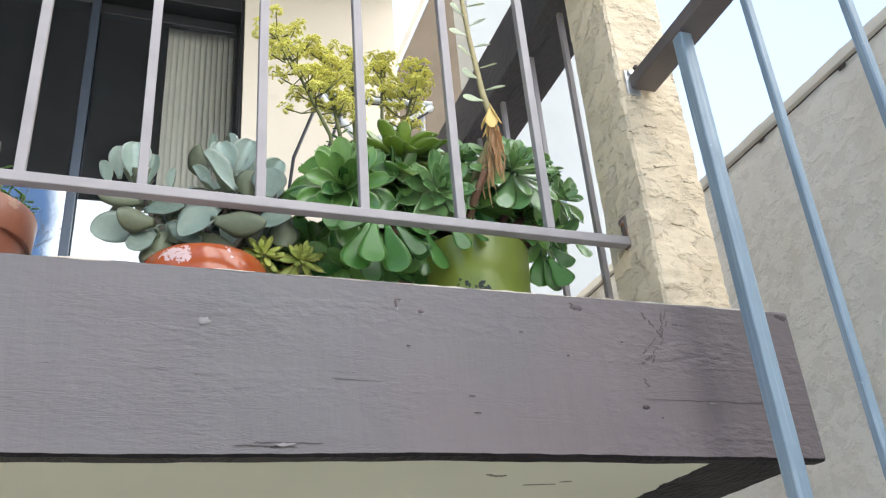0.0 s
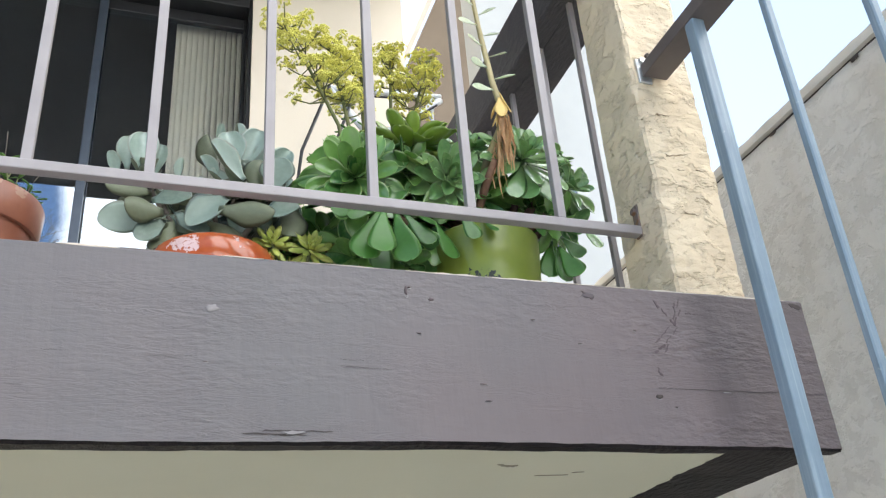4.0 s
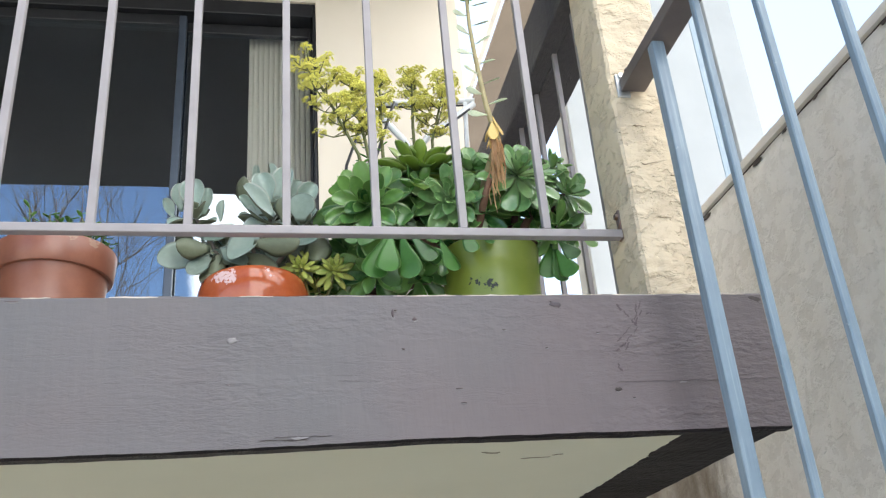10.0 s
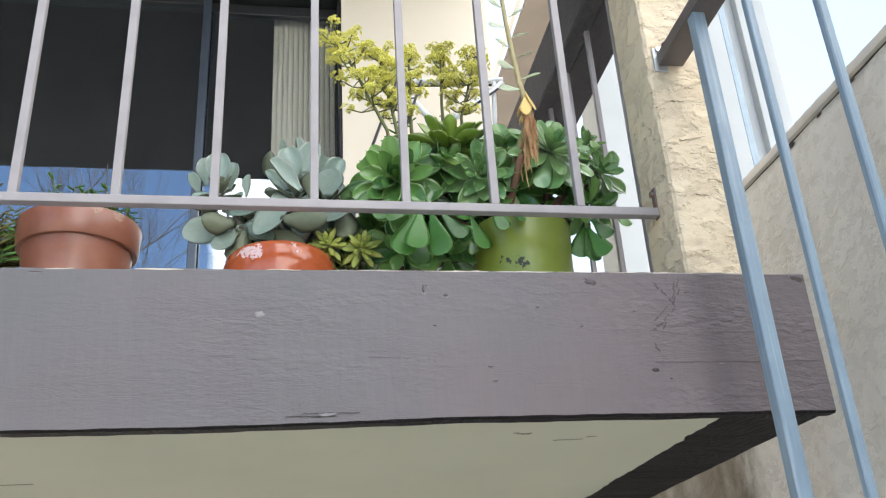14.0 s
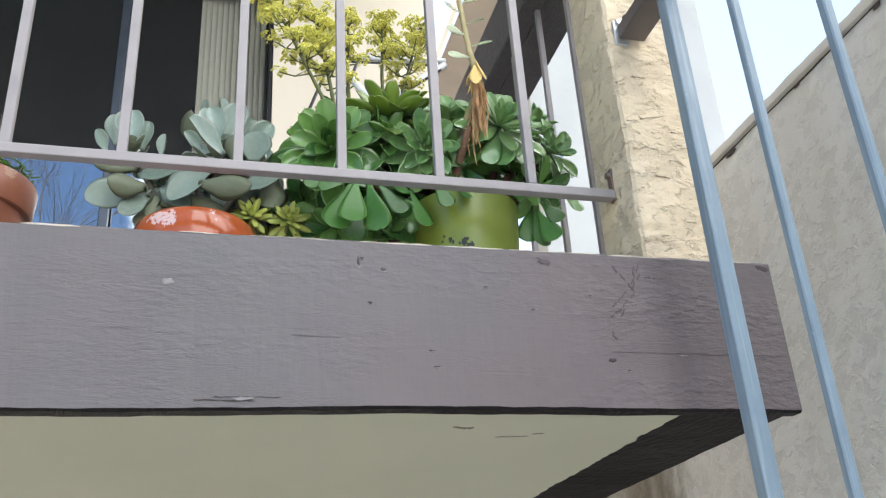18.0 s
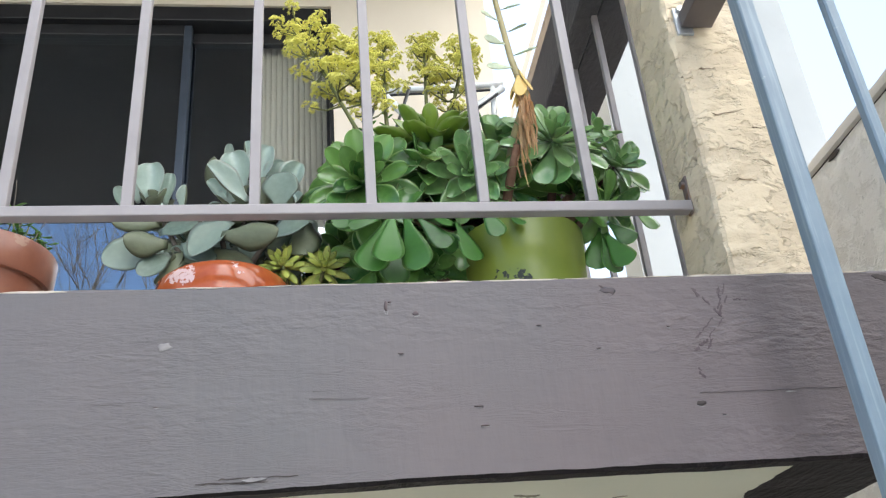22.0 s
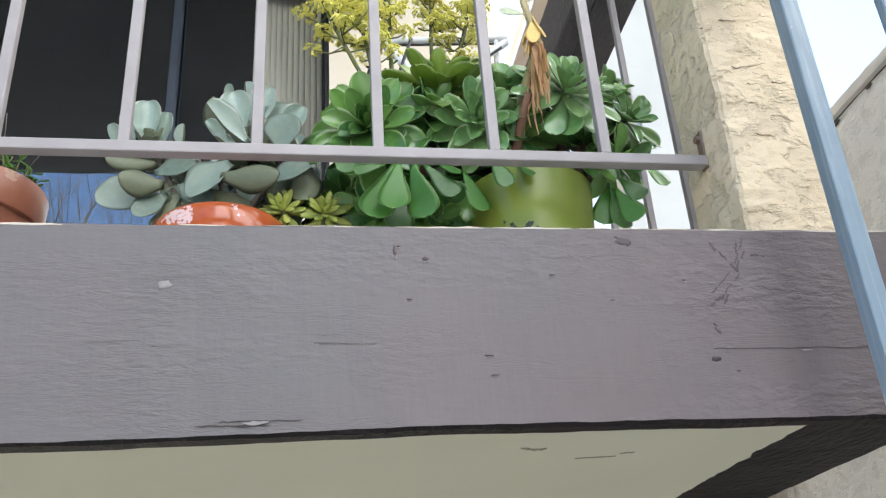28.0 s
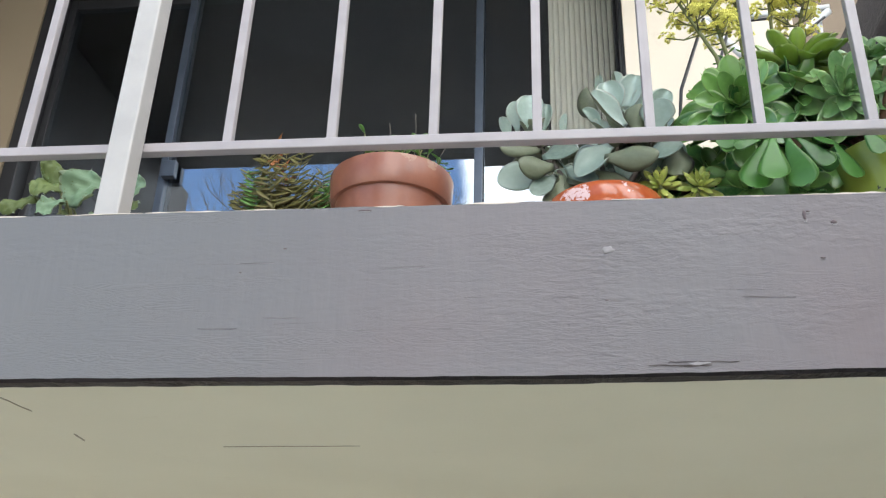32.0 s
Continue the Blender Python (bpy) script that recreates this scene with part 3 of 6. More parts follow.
def tube(bm, pts, radii, sides=8, cap=True):
    """A round tapering tube through points."""
    pts = [Vector(p) for p in pts]
    rings = []
    up = Vector((0.3, 0.2, 1)).normalized()
    for i, p in enumerate(pts):
        d = (pts[min(i + 1, len(pts) - 1)] - pts[max(i - 1, 0)]).normalized()
        a = d.cross(up)
        if a.length < 1e-3:
            a = d.cross(Vector((1, 0, 0)))
        a.normalize()
        b = d.cross(a)
        r = radii[i] if isinstance(radii, (list, tuple)) else radii
        rings.append([bm.verts.new(p + a * math.cos(2 * math.pi * k / sides) * r + b * math.sin(2 * math.pi * k / sides) * r) for k in range(sides)])
    for r0, r1 in zip(rings, rings[1:]):
        for k in range(sides):
            bm.faces.new((r0[k], r0[(k + 1) % sides], r1[(k + 1) % sides], r1[k]))
    if cap:
        bm.faces.new(rings[0][::-1])
        bm.faces.new(rings[-1])
    return bm


def lathe(bm, profile, sides=48):
    """Turns (radius, height) pairs round z."""
    rings = []
    for r, z in profile:
        rings.append([bm.verts.new((r * math.cos(2 * math.pi * k / sides), r * math.sin(2 * math.pi * k / sides), z)) for k in range(sides)])
    for r0, r1 in zip(rings, rings[1:]):
        for k in range(sides):
            bm.faces.new((r0[k], r0[(k + 1) % sides], r1[(k + 1) % sides], r1[k]))
    bm.faces.new(rings[0][::-1])
    bm.faces.new(rings[-1])
    bmesh.ops.recalc_face_normals(bm, faces=bm.faces)
    return bm


def smooth_by_angle(me, limit=40):
    bm = bmesh.new()
    bm.from_mesh(me)
    for f in bm.faces:
        f.smooth = True
    for e in bm.edges:
        if len(e.link_faces) == 2 and e.calc_face_angle(0) > radians(limit):
            e.smooth = False
    bm.to_mesh(me)
    bm.free()
    return me


# ---- plan, metres ----
GROUND = -0.45
DECK = 2.143
BEAM_Y0, BEAM_Y1, BEAM_Z0, BEAM_Z1, BEAM_END = 1.088, 1.118, 1.903, 2.150, 1.014
WEST = -3.4
WALL_Y = 2.76
SOFFIT = 1.9026
RAIL_Y = 1.222
SLAB2 = 4.40

# ---- structure ----
bm = bmesh.new()
bmesh.ops.create_grid(bm, x_segments=40, y_segments=40, size=400)
ground = part("ground", bm, M_CONCRETE, None, at=Matrix.Translation((0, 0, GROUND)))
tagged(ground, "grey concrete courtyard ground below the balcony", "ground", kind="structure")


def beam_bm(lo, hi, along, amp=0.0018, step=0.02):
    """Sawn timber with slightly uneven arrises."""
    n = int((hi[along] - lo[along]) / step)
    o = [i for i in range(3) if i != along]
    prof = []
    bv = 0.004
    a0, a1, b0, b1 = lo[o[0]], hi[o[0]], lo[o[1]], hi[o[1]]
    for a, b in ((a0 + bv, b0), (a1 - bv, b0), (a1, b0 + bv), (a1, b1 - bv), (a1 - bv, b1), (a0 + bv, b1), (a0, b1 - bv), (a0, b0 + bv)):
        prof.append((a, b))
    bm = bmesh.new()
    rings = []
    for i in range(n + 1):
        s = lo[along] + (hi[along] - lo[along]) * i / n
        ring = []
        for k, (a, b) in enumerate(prof):
            co = [0, 0, 0]
            co[along] = s
            d = amp * noise.noise(Vector((s * 9, k * 3.1, lo[2]))) + amp * 0.8 * noise.noise(Vector((s * 33, k * 5.7, hi[2])))
            co[o[0]], co[o[1]] = a + d * 0.6, b + d
            ring.append(bm.verts.new(co))
        rings.append(ring)
    for r0, r1 in zip(rings, rings[1:]):
        for k in range(8):
            bm.faces.new((r0[k], r0[(k + 1) % 8], r1[(k + 1) % 8], r1[k]))
    bm.faces.new(rings[0][::-1])
    bm.faces.new(rings[-1])
    bmesh.ops.recalc_face_normals(bm, faces=bm.faces)
    return bm


fascia = beam_bm((WEST, BEAM_Y0, BEAM_Z0), (BEAM_END, BEAM_Y1, BEAM_Z1), 0)
for v in fascia.verts:
    if v.co.z < 2.0:      # the board is a little wider towards the west
        v.co.z -= 0.008 - 0.007 * min(1.0, max(0.0, v.co.x / 0.4))
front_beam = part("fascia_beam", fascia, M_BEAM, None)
front_beam.data.materials.append(M_BEAM_SHADE)      # underside darkened in place of shade
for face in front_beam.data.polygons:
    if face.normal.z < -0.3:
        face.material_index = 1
tagged(front_beam, "weathered mauve-brown painted timber beam along the balcony edge", "beam", kind="structure")
side_beam = part("side_beam", beam_bm((0.785, BEAM_Y1 + 0.002, 1.907), (1.012, WALL_Y, 2.057), 1), M_BEAM_SHADE, None)
tagged(side_beam, "brown timber beam along the balcony side, darkened for shade", "beam", kind="structure")

# deck and its plastered underside, whose edge is ragged against the side beam
deck = box_part("floor", (WEST, BEAM_Y1 + 0.002, 2.06), (1.010, WALL_Y - 0.002, DECK), M_CONCRETE, None, bevel=0)
tagged(deck, "grey balcony deck behind the timber edge beam", "floor", kind="structure")
bm = bmesh.new()
n_j = 260
top, bot = [], []
for i in range(n_j + 1):
    y = BEAM_Y1 - 0.004 + (WALL_Y - BEAM_Y1 + 0.001) * i / n_j
    x = 0.822 + 0.007 * noise.noise(Vector((y * 7, 2, 0))) + 0.006 * noise.noise(Vector((y * 31, 5, 0))) + 0.004 * noise.noise(Vector((y * 130, 9, 0)))
    bot.append((bm.verts.new((WEST, y, SOFFIT)), bm.verts.new((x, y, SOFFIT))))
    top.append((bm.verts.new((WEST, y, SOFFIT + 0.012)), bm.verts.new((x - 0.006, y, SOFFIT + 0.012))))
for i in range(n_j):
    bm.faces.new((bot[i][0], bot[i + 1][0], bot[i + 1][1], bot[i][1]))
    bm.faces.new((bot[i][1], bot[i + 1][1], top[i + 1][1], top[i][1]))
soffit = part("ceiling", bm, M_SOFFIT, None)
tagged(soffit, "cream plastered underside of the balcony with a ragged edge", "ceiling", kind="structure")

# back wall with the door opening
DOOR_L, DOOR_R, DOOR_T = -2.08, 0.312, 4.215
CORNER = 0.93
for nm, lo, hi in (
    ("wall_west", (WEST - 3, WALL_Y, GROUND), (DOOR_L, WALL_Y + 0.2, 9.0)),
    ("wall_east", (DOOR_R, WALL_Y, GROUND), (CORNER, WALL_Y + 0.2, 9.0)),
    ("wall_over_door", (DOOR_L, WALL_Y, DOOR_T), (DOOR_R, WALL_Y + 0.2, 9.0)),
    ("wall_under_door", (DOOR_L, WALL_Y, GROUND), (DOOR_R, WALL_Y + 0.2, DECK + 0.02)),
):
    west = nm == "wall_west"
    w = box_part(nm, lo, hi, M_BACKWALL_SHADE if west else M_BACKWALL, None, bevel=0)
    tagged(w, "tan stucco wall beside the sliding door, darkened for shade" if west else "tan stucco wall behind the balcony", "wall", kind="structure")
w = box_part("wall_return", (CORNER - 0.2, WALL_Y + 0.2, GROUND), (CORNER, 9.5, 9.0), M_BACKWALL, None, bevel=0)
tagged(w, "tan stucco side wall of the house", "wall", kind="structure")
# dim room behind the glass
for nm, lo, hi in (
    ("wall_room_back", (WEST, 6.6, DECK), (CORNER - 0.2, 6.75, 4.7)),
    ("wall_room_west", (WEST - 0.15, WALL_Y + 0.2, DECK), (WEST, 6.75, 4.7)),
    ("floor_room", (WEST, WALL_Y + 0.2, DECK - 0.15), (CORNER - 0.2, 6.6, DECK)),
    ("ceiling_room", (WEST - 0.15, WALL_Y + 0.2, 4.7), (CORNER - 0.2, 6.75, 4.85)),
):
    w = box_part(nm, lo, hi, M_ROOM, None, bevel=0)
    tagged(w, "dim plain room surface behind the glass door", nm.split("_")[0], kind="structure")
# balcony of the floor above, and an unseen roof to block the sun
w = box_part("ceiling_upper", (WEST, 0.91, SLAB2), (1.0, WALL_Y - 0.002, SLAB2 + 0.25), M_UPPER, None, bevel=0.004)
tagged(w, "underside of the balcony above, its shade put into the colour", "ceiling", kind="structure")
w = box_part("roof", (WEST - 3, 1.6, 9.0), (CORNER + 0.3, 10.0, 9.25), M_SOFFIT, None, bevel=0.004)
tagged(w, "unseen flat roof that keeps the sun off the balcony", "roof", kind="structure")

# unseen dark screens, added to bound the sky mirrored in the door
for nm, lo, hi in (("wall_partition", (-2.46, 1.138, DECK), (-2.37, WALL_Y - 0.002, SLAB2)), ("wall_fin", (-2.46, 0.60, GROUND), (-2.37, BEAM_Y0 - 0.004, SLAB2 - 0.004))):
    w = box_part(nm, lo, hi, M_UPPER, None, bevel=0.004)
    tagged(w, "unseen dark screen that bounds the mirrored sky", "wall", kind="structure")
# stucco column
COL = ((0.830, 1.150, DECK), (0.962, 1.290, 3.34))


def step(v, lo, hi):
    q = min(1.0, max(0.0, (v - lo) / (hi - lo)))
    return q * q * (3 - 2 * q)


def torn(x, z):
    """How far the trowel layers stand out on the front of the pier."""
    warp = 0.35 * noise.noise(Vector((x * 9, z * 9, 4.0)))
    f = noise.noise(Vector((x * 15, 1.0, z * 27 + warp * 6))) + 0.40 * noise.noise(Vector((x * 48, 7.0, z * 90)))
    t = step(f, -0.02, 0.07) + 0.7 * step(f, 0.26, 0.33) + 0.5 * step(-f, 0.30, 0.36)
    return 0.0021 * t + 0.0010 * noise.noise(Vector((x * 90, 2, z * 160)))


def trowelled(lo, hi):
    """A stucco pier: torn sideways trowel layers in front, a flatter side."""
    bm = rough_box(lo, hi, 0.0046, 0.0009, 16.0, 3.0, 0.003)
    for v in bm.verts:
        x, y, z = v.co
        warp = 0.35 * noise.noise(Vector((x * 9, z * 9, 4.0)))
        if y < lo[1] + 0.006:
            v.co.y -= torn(x, z)
        elif x < lo[0] + 0.006:
            f = noise.noise(Vector((5.0, y * 20, z * 17 + warp * 3)))
            v.co.x -= 0.0012 * step(f, 0.05, 0.16) + 0.0005 * noise.noise(Vector((3, y * 120, z * 120)))
    return bm


column = link_part("column", smooth_by_angle(mesh_of("column", trowelled(*COL)), 48), M_COLUMN, None)
box_part("upper_shaft", (COL[0][0], COL[0][1], COL[1][2]), (COL[1][0], COL[1][1], SLAB2), M_COLUMN, column, bevel=0.004)
tagged(column, "cream stucco column with rough trowel marks", "column", kind="structure")

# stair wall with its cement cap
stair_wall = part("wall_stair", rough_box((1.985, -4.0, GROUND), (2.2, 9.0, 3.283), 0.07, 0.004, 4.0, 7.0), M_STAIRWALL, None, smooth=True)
tagged(stair_wall, "grey-beige stucco wall beside the stair", "wall", kind="structure")
cap = link_part("trim_cap", smooth_by_angle(mesh_of("trim_cap", rough_box((1.974, -4.0, 3.288), (2.22, 9.0, 3.330), 0.021, 0.0028, 13.0, 1.0)), 45), M_CAP, None)
tagged(cap, "chipped pale cement cap on the stair wall", "trim", kind="structure")

joint = part("joint", rough_box((1.990, -4.0, 3.275), (2.19, 9.0, 3.295), 0.05, 0.003, 21.0, 2.0), M_HOLE, stair_wall, "dark open joint under the cap")
rr = random.Random(4)
for y in (2.23, 2.02, 2.44, 1.62, 1.2, 2.9, 0.8):
    bm = bmesh.new()
    bmesh.ops.create_icosphere(bm, subdivisions=2, radius=1.0)
    sx, sz = rr.uniform(0.012, 0.04), rr.uniform(0.005, 0.011)
    for v in bm.verts:
        k = 1 + 0.4 * noise.noise(v.co * 1.7 + Vector((y, 0, 3)))
        v.co = Vector((v.co.x * 0.0018, v.co.y * sx * k, v.co.z * sz * k))
    part("chip", bm, M_HOLE, stair_wall, "chipped stucco edge", Matrix.Translation((1.9848, y, 3.276 - rr.uniform(0, 0.012))), True)

# pale building beyond the stair wall, and the eave of the roof behind
pale = thing("pale_building", (2.6, 4.4, GROUND), "pale stucco building with a blue-grey downpipe", "building")
box_part("wall_panel", (1.99, 4.30, GROUND), (2.985, 4.55, 9.5), M_PALE, pale, bevel=0.006)
box_part("wall_panel", (2.985, 4.36, GROUND), (3.13, 4.55, 9.5), M_PALE, pale, bevel=0.0)
box_part("wall_panel", (3.13, 4.30, GROUND), (3.335, 4.55, 9.5), M_PALE, pale, bevel=0.006)
bm = bmesh.new()
box(bm, (-0.025, -0.02, -4.9), (0.025, 0.02, 4.9), 0.006)
part("downpipe", bm, M_BLUE, pale, "blue-grey metal downpipe", Matrix.Translation((3.02, 4.338, 4.46)))
eave = thing("roof_eave", (3.3, 8, 8.4), "tan boarded eave of a neighbouring roof", "roof")
box_part("soffit", (2.70, 3.5, 8.40), (3.9, 11.0, 8.46), M_EAVE, eave, bevel=0.004)
box_part("gutter", (2.60, 3.5, 8.42), (2.66, 11.0, 8.52), M_CAP, eave, bevel=0.004)

# ---- sliding door ----
door = thing("sliding_door", (-0.9, 2.85, DECK), "dark bronze sliding glass door with three panels", "door", kind="structure")
door.name = "door_1"
FY = 2.80
box_part("frame", (DOOR_R - 0.014, FY - 0.03, DECK + 0.02), (DOOR_R - 0.001, FY + 0.10, DOOR_T - 0.001), M_BRONZE, door)
box_part("frame", (DOOR_L + 0.001, FY - 0.03, DECK + 0.02), (DOOR_L + 0.06, FY + 0.10, DOOR_T - 0.001), M_BRONZE, door)
box_part("frame", (DOOR_L + 0.06, FY - 0.03, DOOR_T - 0.07), (DOOR_R - 0.014, FY + 0.10, DOOR_T - 0.001), M_BRONZE, door)
box_part("sill", (DOOR_L + 0.06, FY - 0.03, DECK + 0.02), (DOOR_R - 0.014, FY + 0.10, DECK + 0.05), M_BRONZE, door)
for x0, x1, yy in ((-1.455, -0.222, FY), (-0.256, DOOR_R - 0.014, FY + 0.045), (DOOR_L + 0.06, -1.43, FY + 0.045)):
    z0, z1 = DECK + 0.05, DOOR_T - 0.07
    box_part("panel_stile", (x0, yy, z0), (x0 + 0.03, yy + 0.03, z1), M_SKYLIT_FRAME if x0 > -2.0 else M_BRONZE, door)
    edge = 0.012 if x1 > 0 else 0.03
    box_part("panel_stile", (x1 - edge, yy, z0), (x1, yy + 0.03, z1), M_SKYLIT_FRAME if x1 < 0 else M_BRONZE, door)
    box_part("panel_rail", (x0 + 0.03, yy, z1 - 0.05), (x1 - edge, yy + 0.03, z1), M_BRONZE, door)
    box_part("panel_rail", (x0 + 0.03, yy, z0), (x1 - edge, yy + 0.03, z0 + 0.06), M_BRONZE, door)
    pane = box_part("pane", (x0 + 0.03, yy + 0.013, z0 + 0.06), (x1 - edge, yy + 0.016, z1 - 0.05), M_GLASS, door, bevel=0)
    pane.visible_shadow = False
box_part("latch", (-1.432, FY - 0.03, 3.205), (-1.380, FY, 3.275), M_SKYLIT_FRAME, door, "latch block tinted blue for sky light")

blind = thing("vertical_blind", (0.12, 2.915, 4.15), "cream vertical blind drawn to one side", "blind")
box_part("headrail", (-2.0, 2.89, 4.166), (0.27, 2.94, 4.19), M_BRONZE, blind)
slat_bm = bmesh.new()
rows_ = []
for z in (-0.995, 0.995):
    rows_.append([[slat_bm.verts.new((0.0124 * q / 3, 0.005 * (q / 3) ** 2 + off, z)) for q in range(-3, 4)] for off in (0, 0.0012)])
for a in range(6):
    for side, (r0, r1) in enumerate(zip(rows_[0], rows_[1])):
        q = (r0[a], r0[a + 1], r1[a + 1], r1[a])
        slat_bm.faces.new(q if side == 0 else q[::-1])
slat_me = mesh_of("slat", slat_bm, True)
rnd = random.Random(77)
for i in range(12):
    at = pose(0.046 + 0.0215 * i, 2.915 + 0.002 * rnd.uniform(-1, 1), 3.17, 0, 0, 17 + rnd.uniform(-6, 6) + 2.0 * i)
    link_part("slat", slat_me, M_BLIND, blind, at)

# ---- railings ----
rail = thing("balcony_railing", (0, RAIL_Y, DECK), "mauve-grey painted steel balcony railing with square bars", "railing")
for x0, x1, top in ((-0.690, 0.8285, 2.3440), (-2.368, -0.694, 2.3530)):
    length = x1 - x0
    bm = bmesh.new()
    box(bm, (-length / 2, -0.010, -0.0175), (length / 2, 0.010, 0), 0.002)
    # the rail sags a little towards the column
    part("bottom_rail", bm, M_RAIL, rail, at=pose((x0 + x1) / 2, RAIL_Y, top, 0, 0.29, 0))
box_part("top_rail", (-2.368, RAIL_Y - 0.02, 3.10), (0.822, RAIL_Y + 0.02, 3.13), M_RAIL, rail, bevel=0.002)
bar_bm = bmesh.new()
box(bar_bm, (-0.0078, -0.0078, -0.381), (0.0078, 0.0078, 0.381), 0.001, 1)
bar_me = mesh_of("bar", bar_bm)
for x in (-0.524, -0.346, -0.176, -0.007, 0.171, 0.340, 0.508, 0.675, *[-0.89 - 0.170 * i for i in range(9)]):
    link_part("bar", bar_me, M_RAIL, rail, Matrix.Translation((x, RAIL_Y, 2.723)))
box_part("post", (-0.705, 1.168, DECK), (-0.664, 1.209, 3.10), M_POST, rail, "chalky off-white square post", 0.003)
box_part("weld_lug", (-0.698, 1.209, 2.337), (-0.672, RAIL_Y - 0.009, 2.352), M_POST, rail, "rough weld lug", 0.003)
box_part("end_plate", (0.8255, RAIL_Y - 0.009, 2.320), (0.8300, RAIL_Y + 0.009, 2.385), M_RUST, rail, "rusty bolted end plate", 0.002)

side = thing("side_railing", (0.9, 1.9, DECK), "steel bars under a dark brown timber top rail", "railing")
part("top_rail", beam_bm((0.89, 1.264, 3.05), (0.991, WALL_Y - 0.004, 3.24), 1), M_SIDERAIL, side)
part("inner_board", beam_bm((0.838, 1.264, 3.04), (0.888, WALL_Y - 0.004, 3.20), 1), M_SIDERAIL, side)
sbar_bm = bmesh.new()
box(sbar_bm, (-0.0062, -0.0062, -0.45), (0.0062, 0.0062, 0.45), 0.001, 1)
sbar_me = mesh_of("side_bar", sbar_bm)
for y in (1.395, 1.560, 1.745, 1.92, 2.095, 2.27, 2.445, 2.62):
    link_part("bar", sbar_me, M_RAIL, side, Matrix.Translation((0.88, y, 2.6)))

guard = thing("stair_guard", (0.865, 0.6, GROUND), "blue-grey steel stair guard with a dark top rail", "railing")
box_part("top_rail", (0.848, -0.9, 2.622), (0.900, 1.142, 2.65), M_DARKRAIL, guard, bevel=0.002)
box_part("post", (0.849, 0.976, GROUND), (0.874, 1.001, 2.622), M_BLUE, guard, bevel=0.003)
box_part("bottom_rail", (0.850, -0.9, 1.48), (0.88, 0.976, 1.51), M_BLUE, guard, bevel=0.002)
gbar_bm = bmesh.new()
box(gbar_bm, (-0.0068, -0.0068, -0.556), (0.0068, 0.0068, 0.556), 0.002, 1)
gbar_me = mesh_of("guard_bar", gbar_bm)
for y in (0.827, 0.663, 0.508, 0.355, 0.205, 0.05, -0.105, -0.26, -0.415, -0.57):
    link_part("bar", gbar_me, M_BLUE, guard, Matrix.Translation((0.8612, y, 2.066)))
box_part("post", (0.850, -0.90, GROUND), (0.882, -0.868, 2.622), M_BLUE, guard, bevel=0.003)
box_part("wall_plate", (0.841, 1.143, 2.610), (0.869, 1.1500, 2.666), M_GALV, guard, "bare galvanised wall plate", 0.002)

# ---- pots ----
def pot(name, place, profile, material, label, soil_r, soil_z, rim=None):
    p = thing(name, place, label, "flowerpot", "black nursery pots" if name == "plastic_pot" else "")
    at = Matrix.Translation(place)
    bm = lathe(bmesh.new(), profile)
    body = link_part("body", smooth_by_angle(mesh_of("pot_body", bm), 35), material, p, at)
    if rim:
        link_part("rim", smooth_by_angle(mesh_of("pot_rim", lathe(bmesh.new(), rim)), 35), material, p, at)
    bm = bmesh.new()
    lathe(bm, [(soil_r, soil_z - 0.02), (soil_r, soil_z - 0.004), (soil_r * 0.5, soil_z + 0.004), (0.004, soil_z + 0.007)], 24)
    part("soil", bm, M_SOIL, p, at=at, smooth=True)
    return p


TERRA = Vector((-0.285, 1.452, DECK))
pot("terracotta_pot", TERRA,
    [(0.075, 0), (0.080, 0.003), (0.104, 0.196), (0.092, 0.196), (0.070, 0.02), (0.004, 0.02)], M_TERRACOTTA,
    "matt terracotta pot with a thick plain rim", 0.094, 0.215,
    [(0.1035, 0.192), (0.111, 0.192), (0.1135, 0.196), (0.117, 0.245), (0.1155, 0.2485), (0.105, 0.2485), (0.1025, 0.245), (0.0975, 0.194), (0.1, 0.192)])
ORANGE = Vector((0.108, 1.425, DECK))
pot("orange_bowl", ORANGE,
    [(0.065, 0), (0.071, 0.002), (0.097, 0.056), (0.110, 0.112), (0.1115, 0.140), (0.106, 0.163), (0.097, 0.172), (0.091, 0.170), (0.089, 0.161), (0.093, 0.123), (0.054, 0.022), (0.004, 0.022)],
    M_ORANGE, "shiny orange glazed bowl planter with rounded shoulders", 0.091, 0.155)
LIME = Vector((0.60, 1.40, DECK))
pot("lime_pot", LIME,
    [(0.078, 0), (0.084, 0.003), (0.098, 0.10), (0.104, 0.20), (0.105, 0.228), (0.1, 0.232), (0.094, 0.228), (0.09, 0.12), (0.075, 0.02), (0.004, 0.02)],
    M_LIME, "lime green glazed ceramic pot under succulents", 0.091, 0.210)
STARPOT = Vector((0.238, 1.435, DECK))
pot("plastic_pot", STARPOT, [(0.035, 0), (0.037, 0.002), (0.046, 0.1), (0.049, 0.1), (0.049, 0.115), (0.043, 0.115), (0.04, 0.02), (0.004, 0.02)],
    M_BLACK, "small black plastic nursery pot", 0.042, 0.105)
FERNPOT = Vector((-0.55, 1.64, DECK))
pot("plastic_pot", FERNPOT, [(0.07, 0), (0.073, 0.002), (0.09, 0.16), (0.095, 0.16), (0.095, 0.185), (0.086, 0.185), (0.075, 0.02), (0.004, 0.02)],
    M_BLACK, "black plastic nursery pot with a fern", 0.085, 0.175)
BROADPOT = Vector((-0.84, 1.34, DECK))
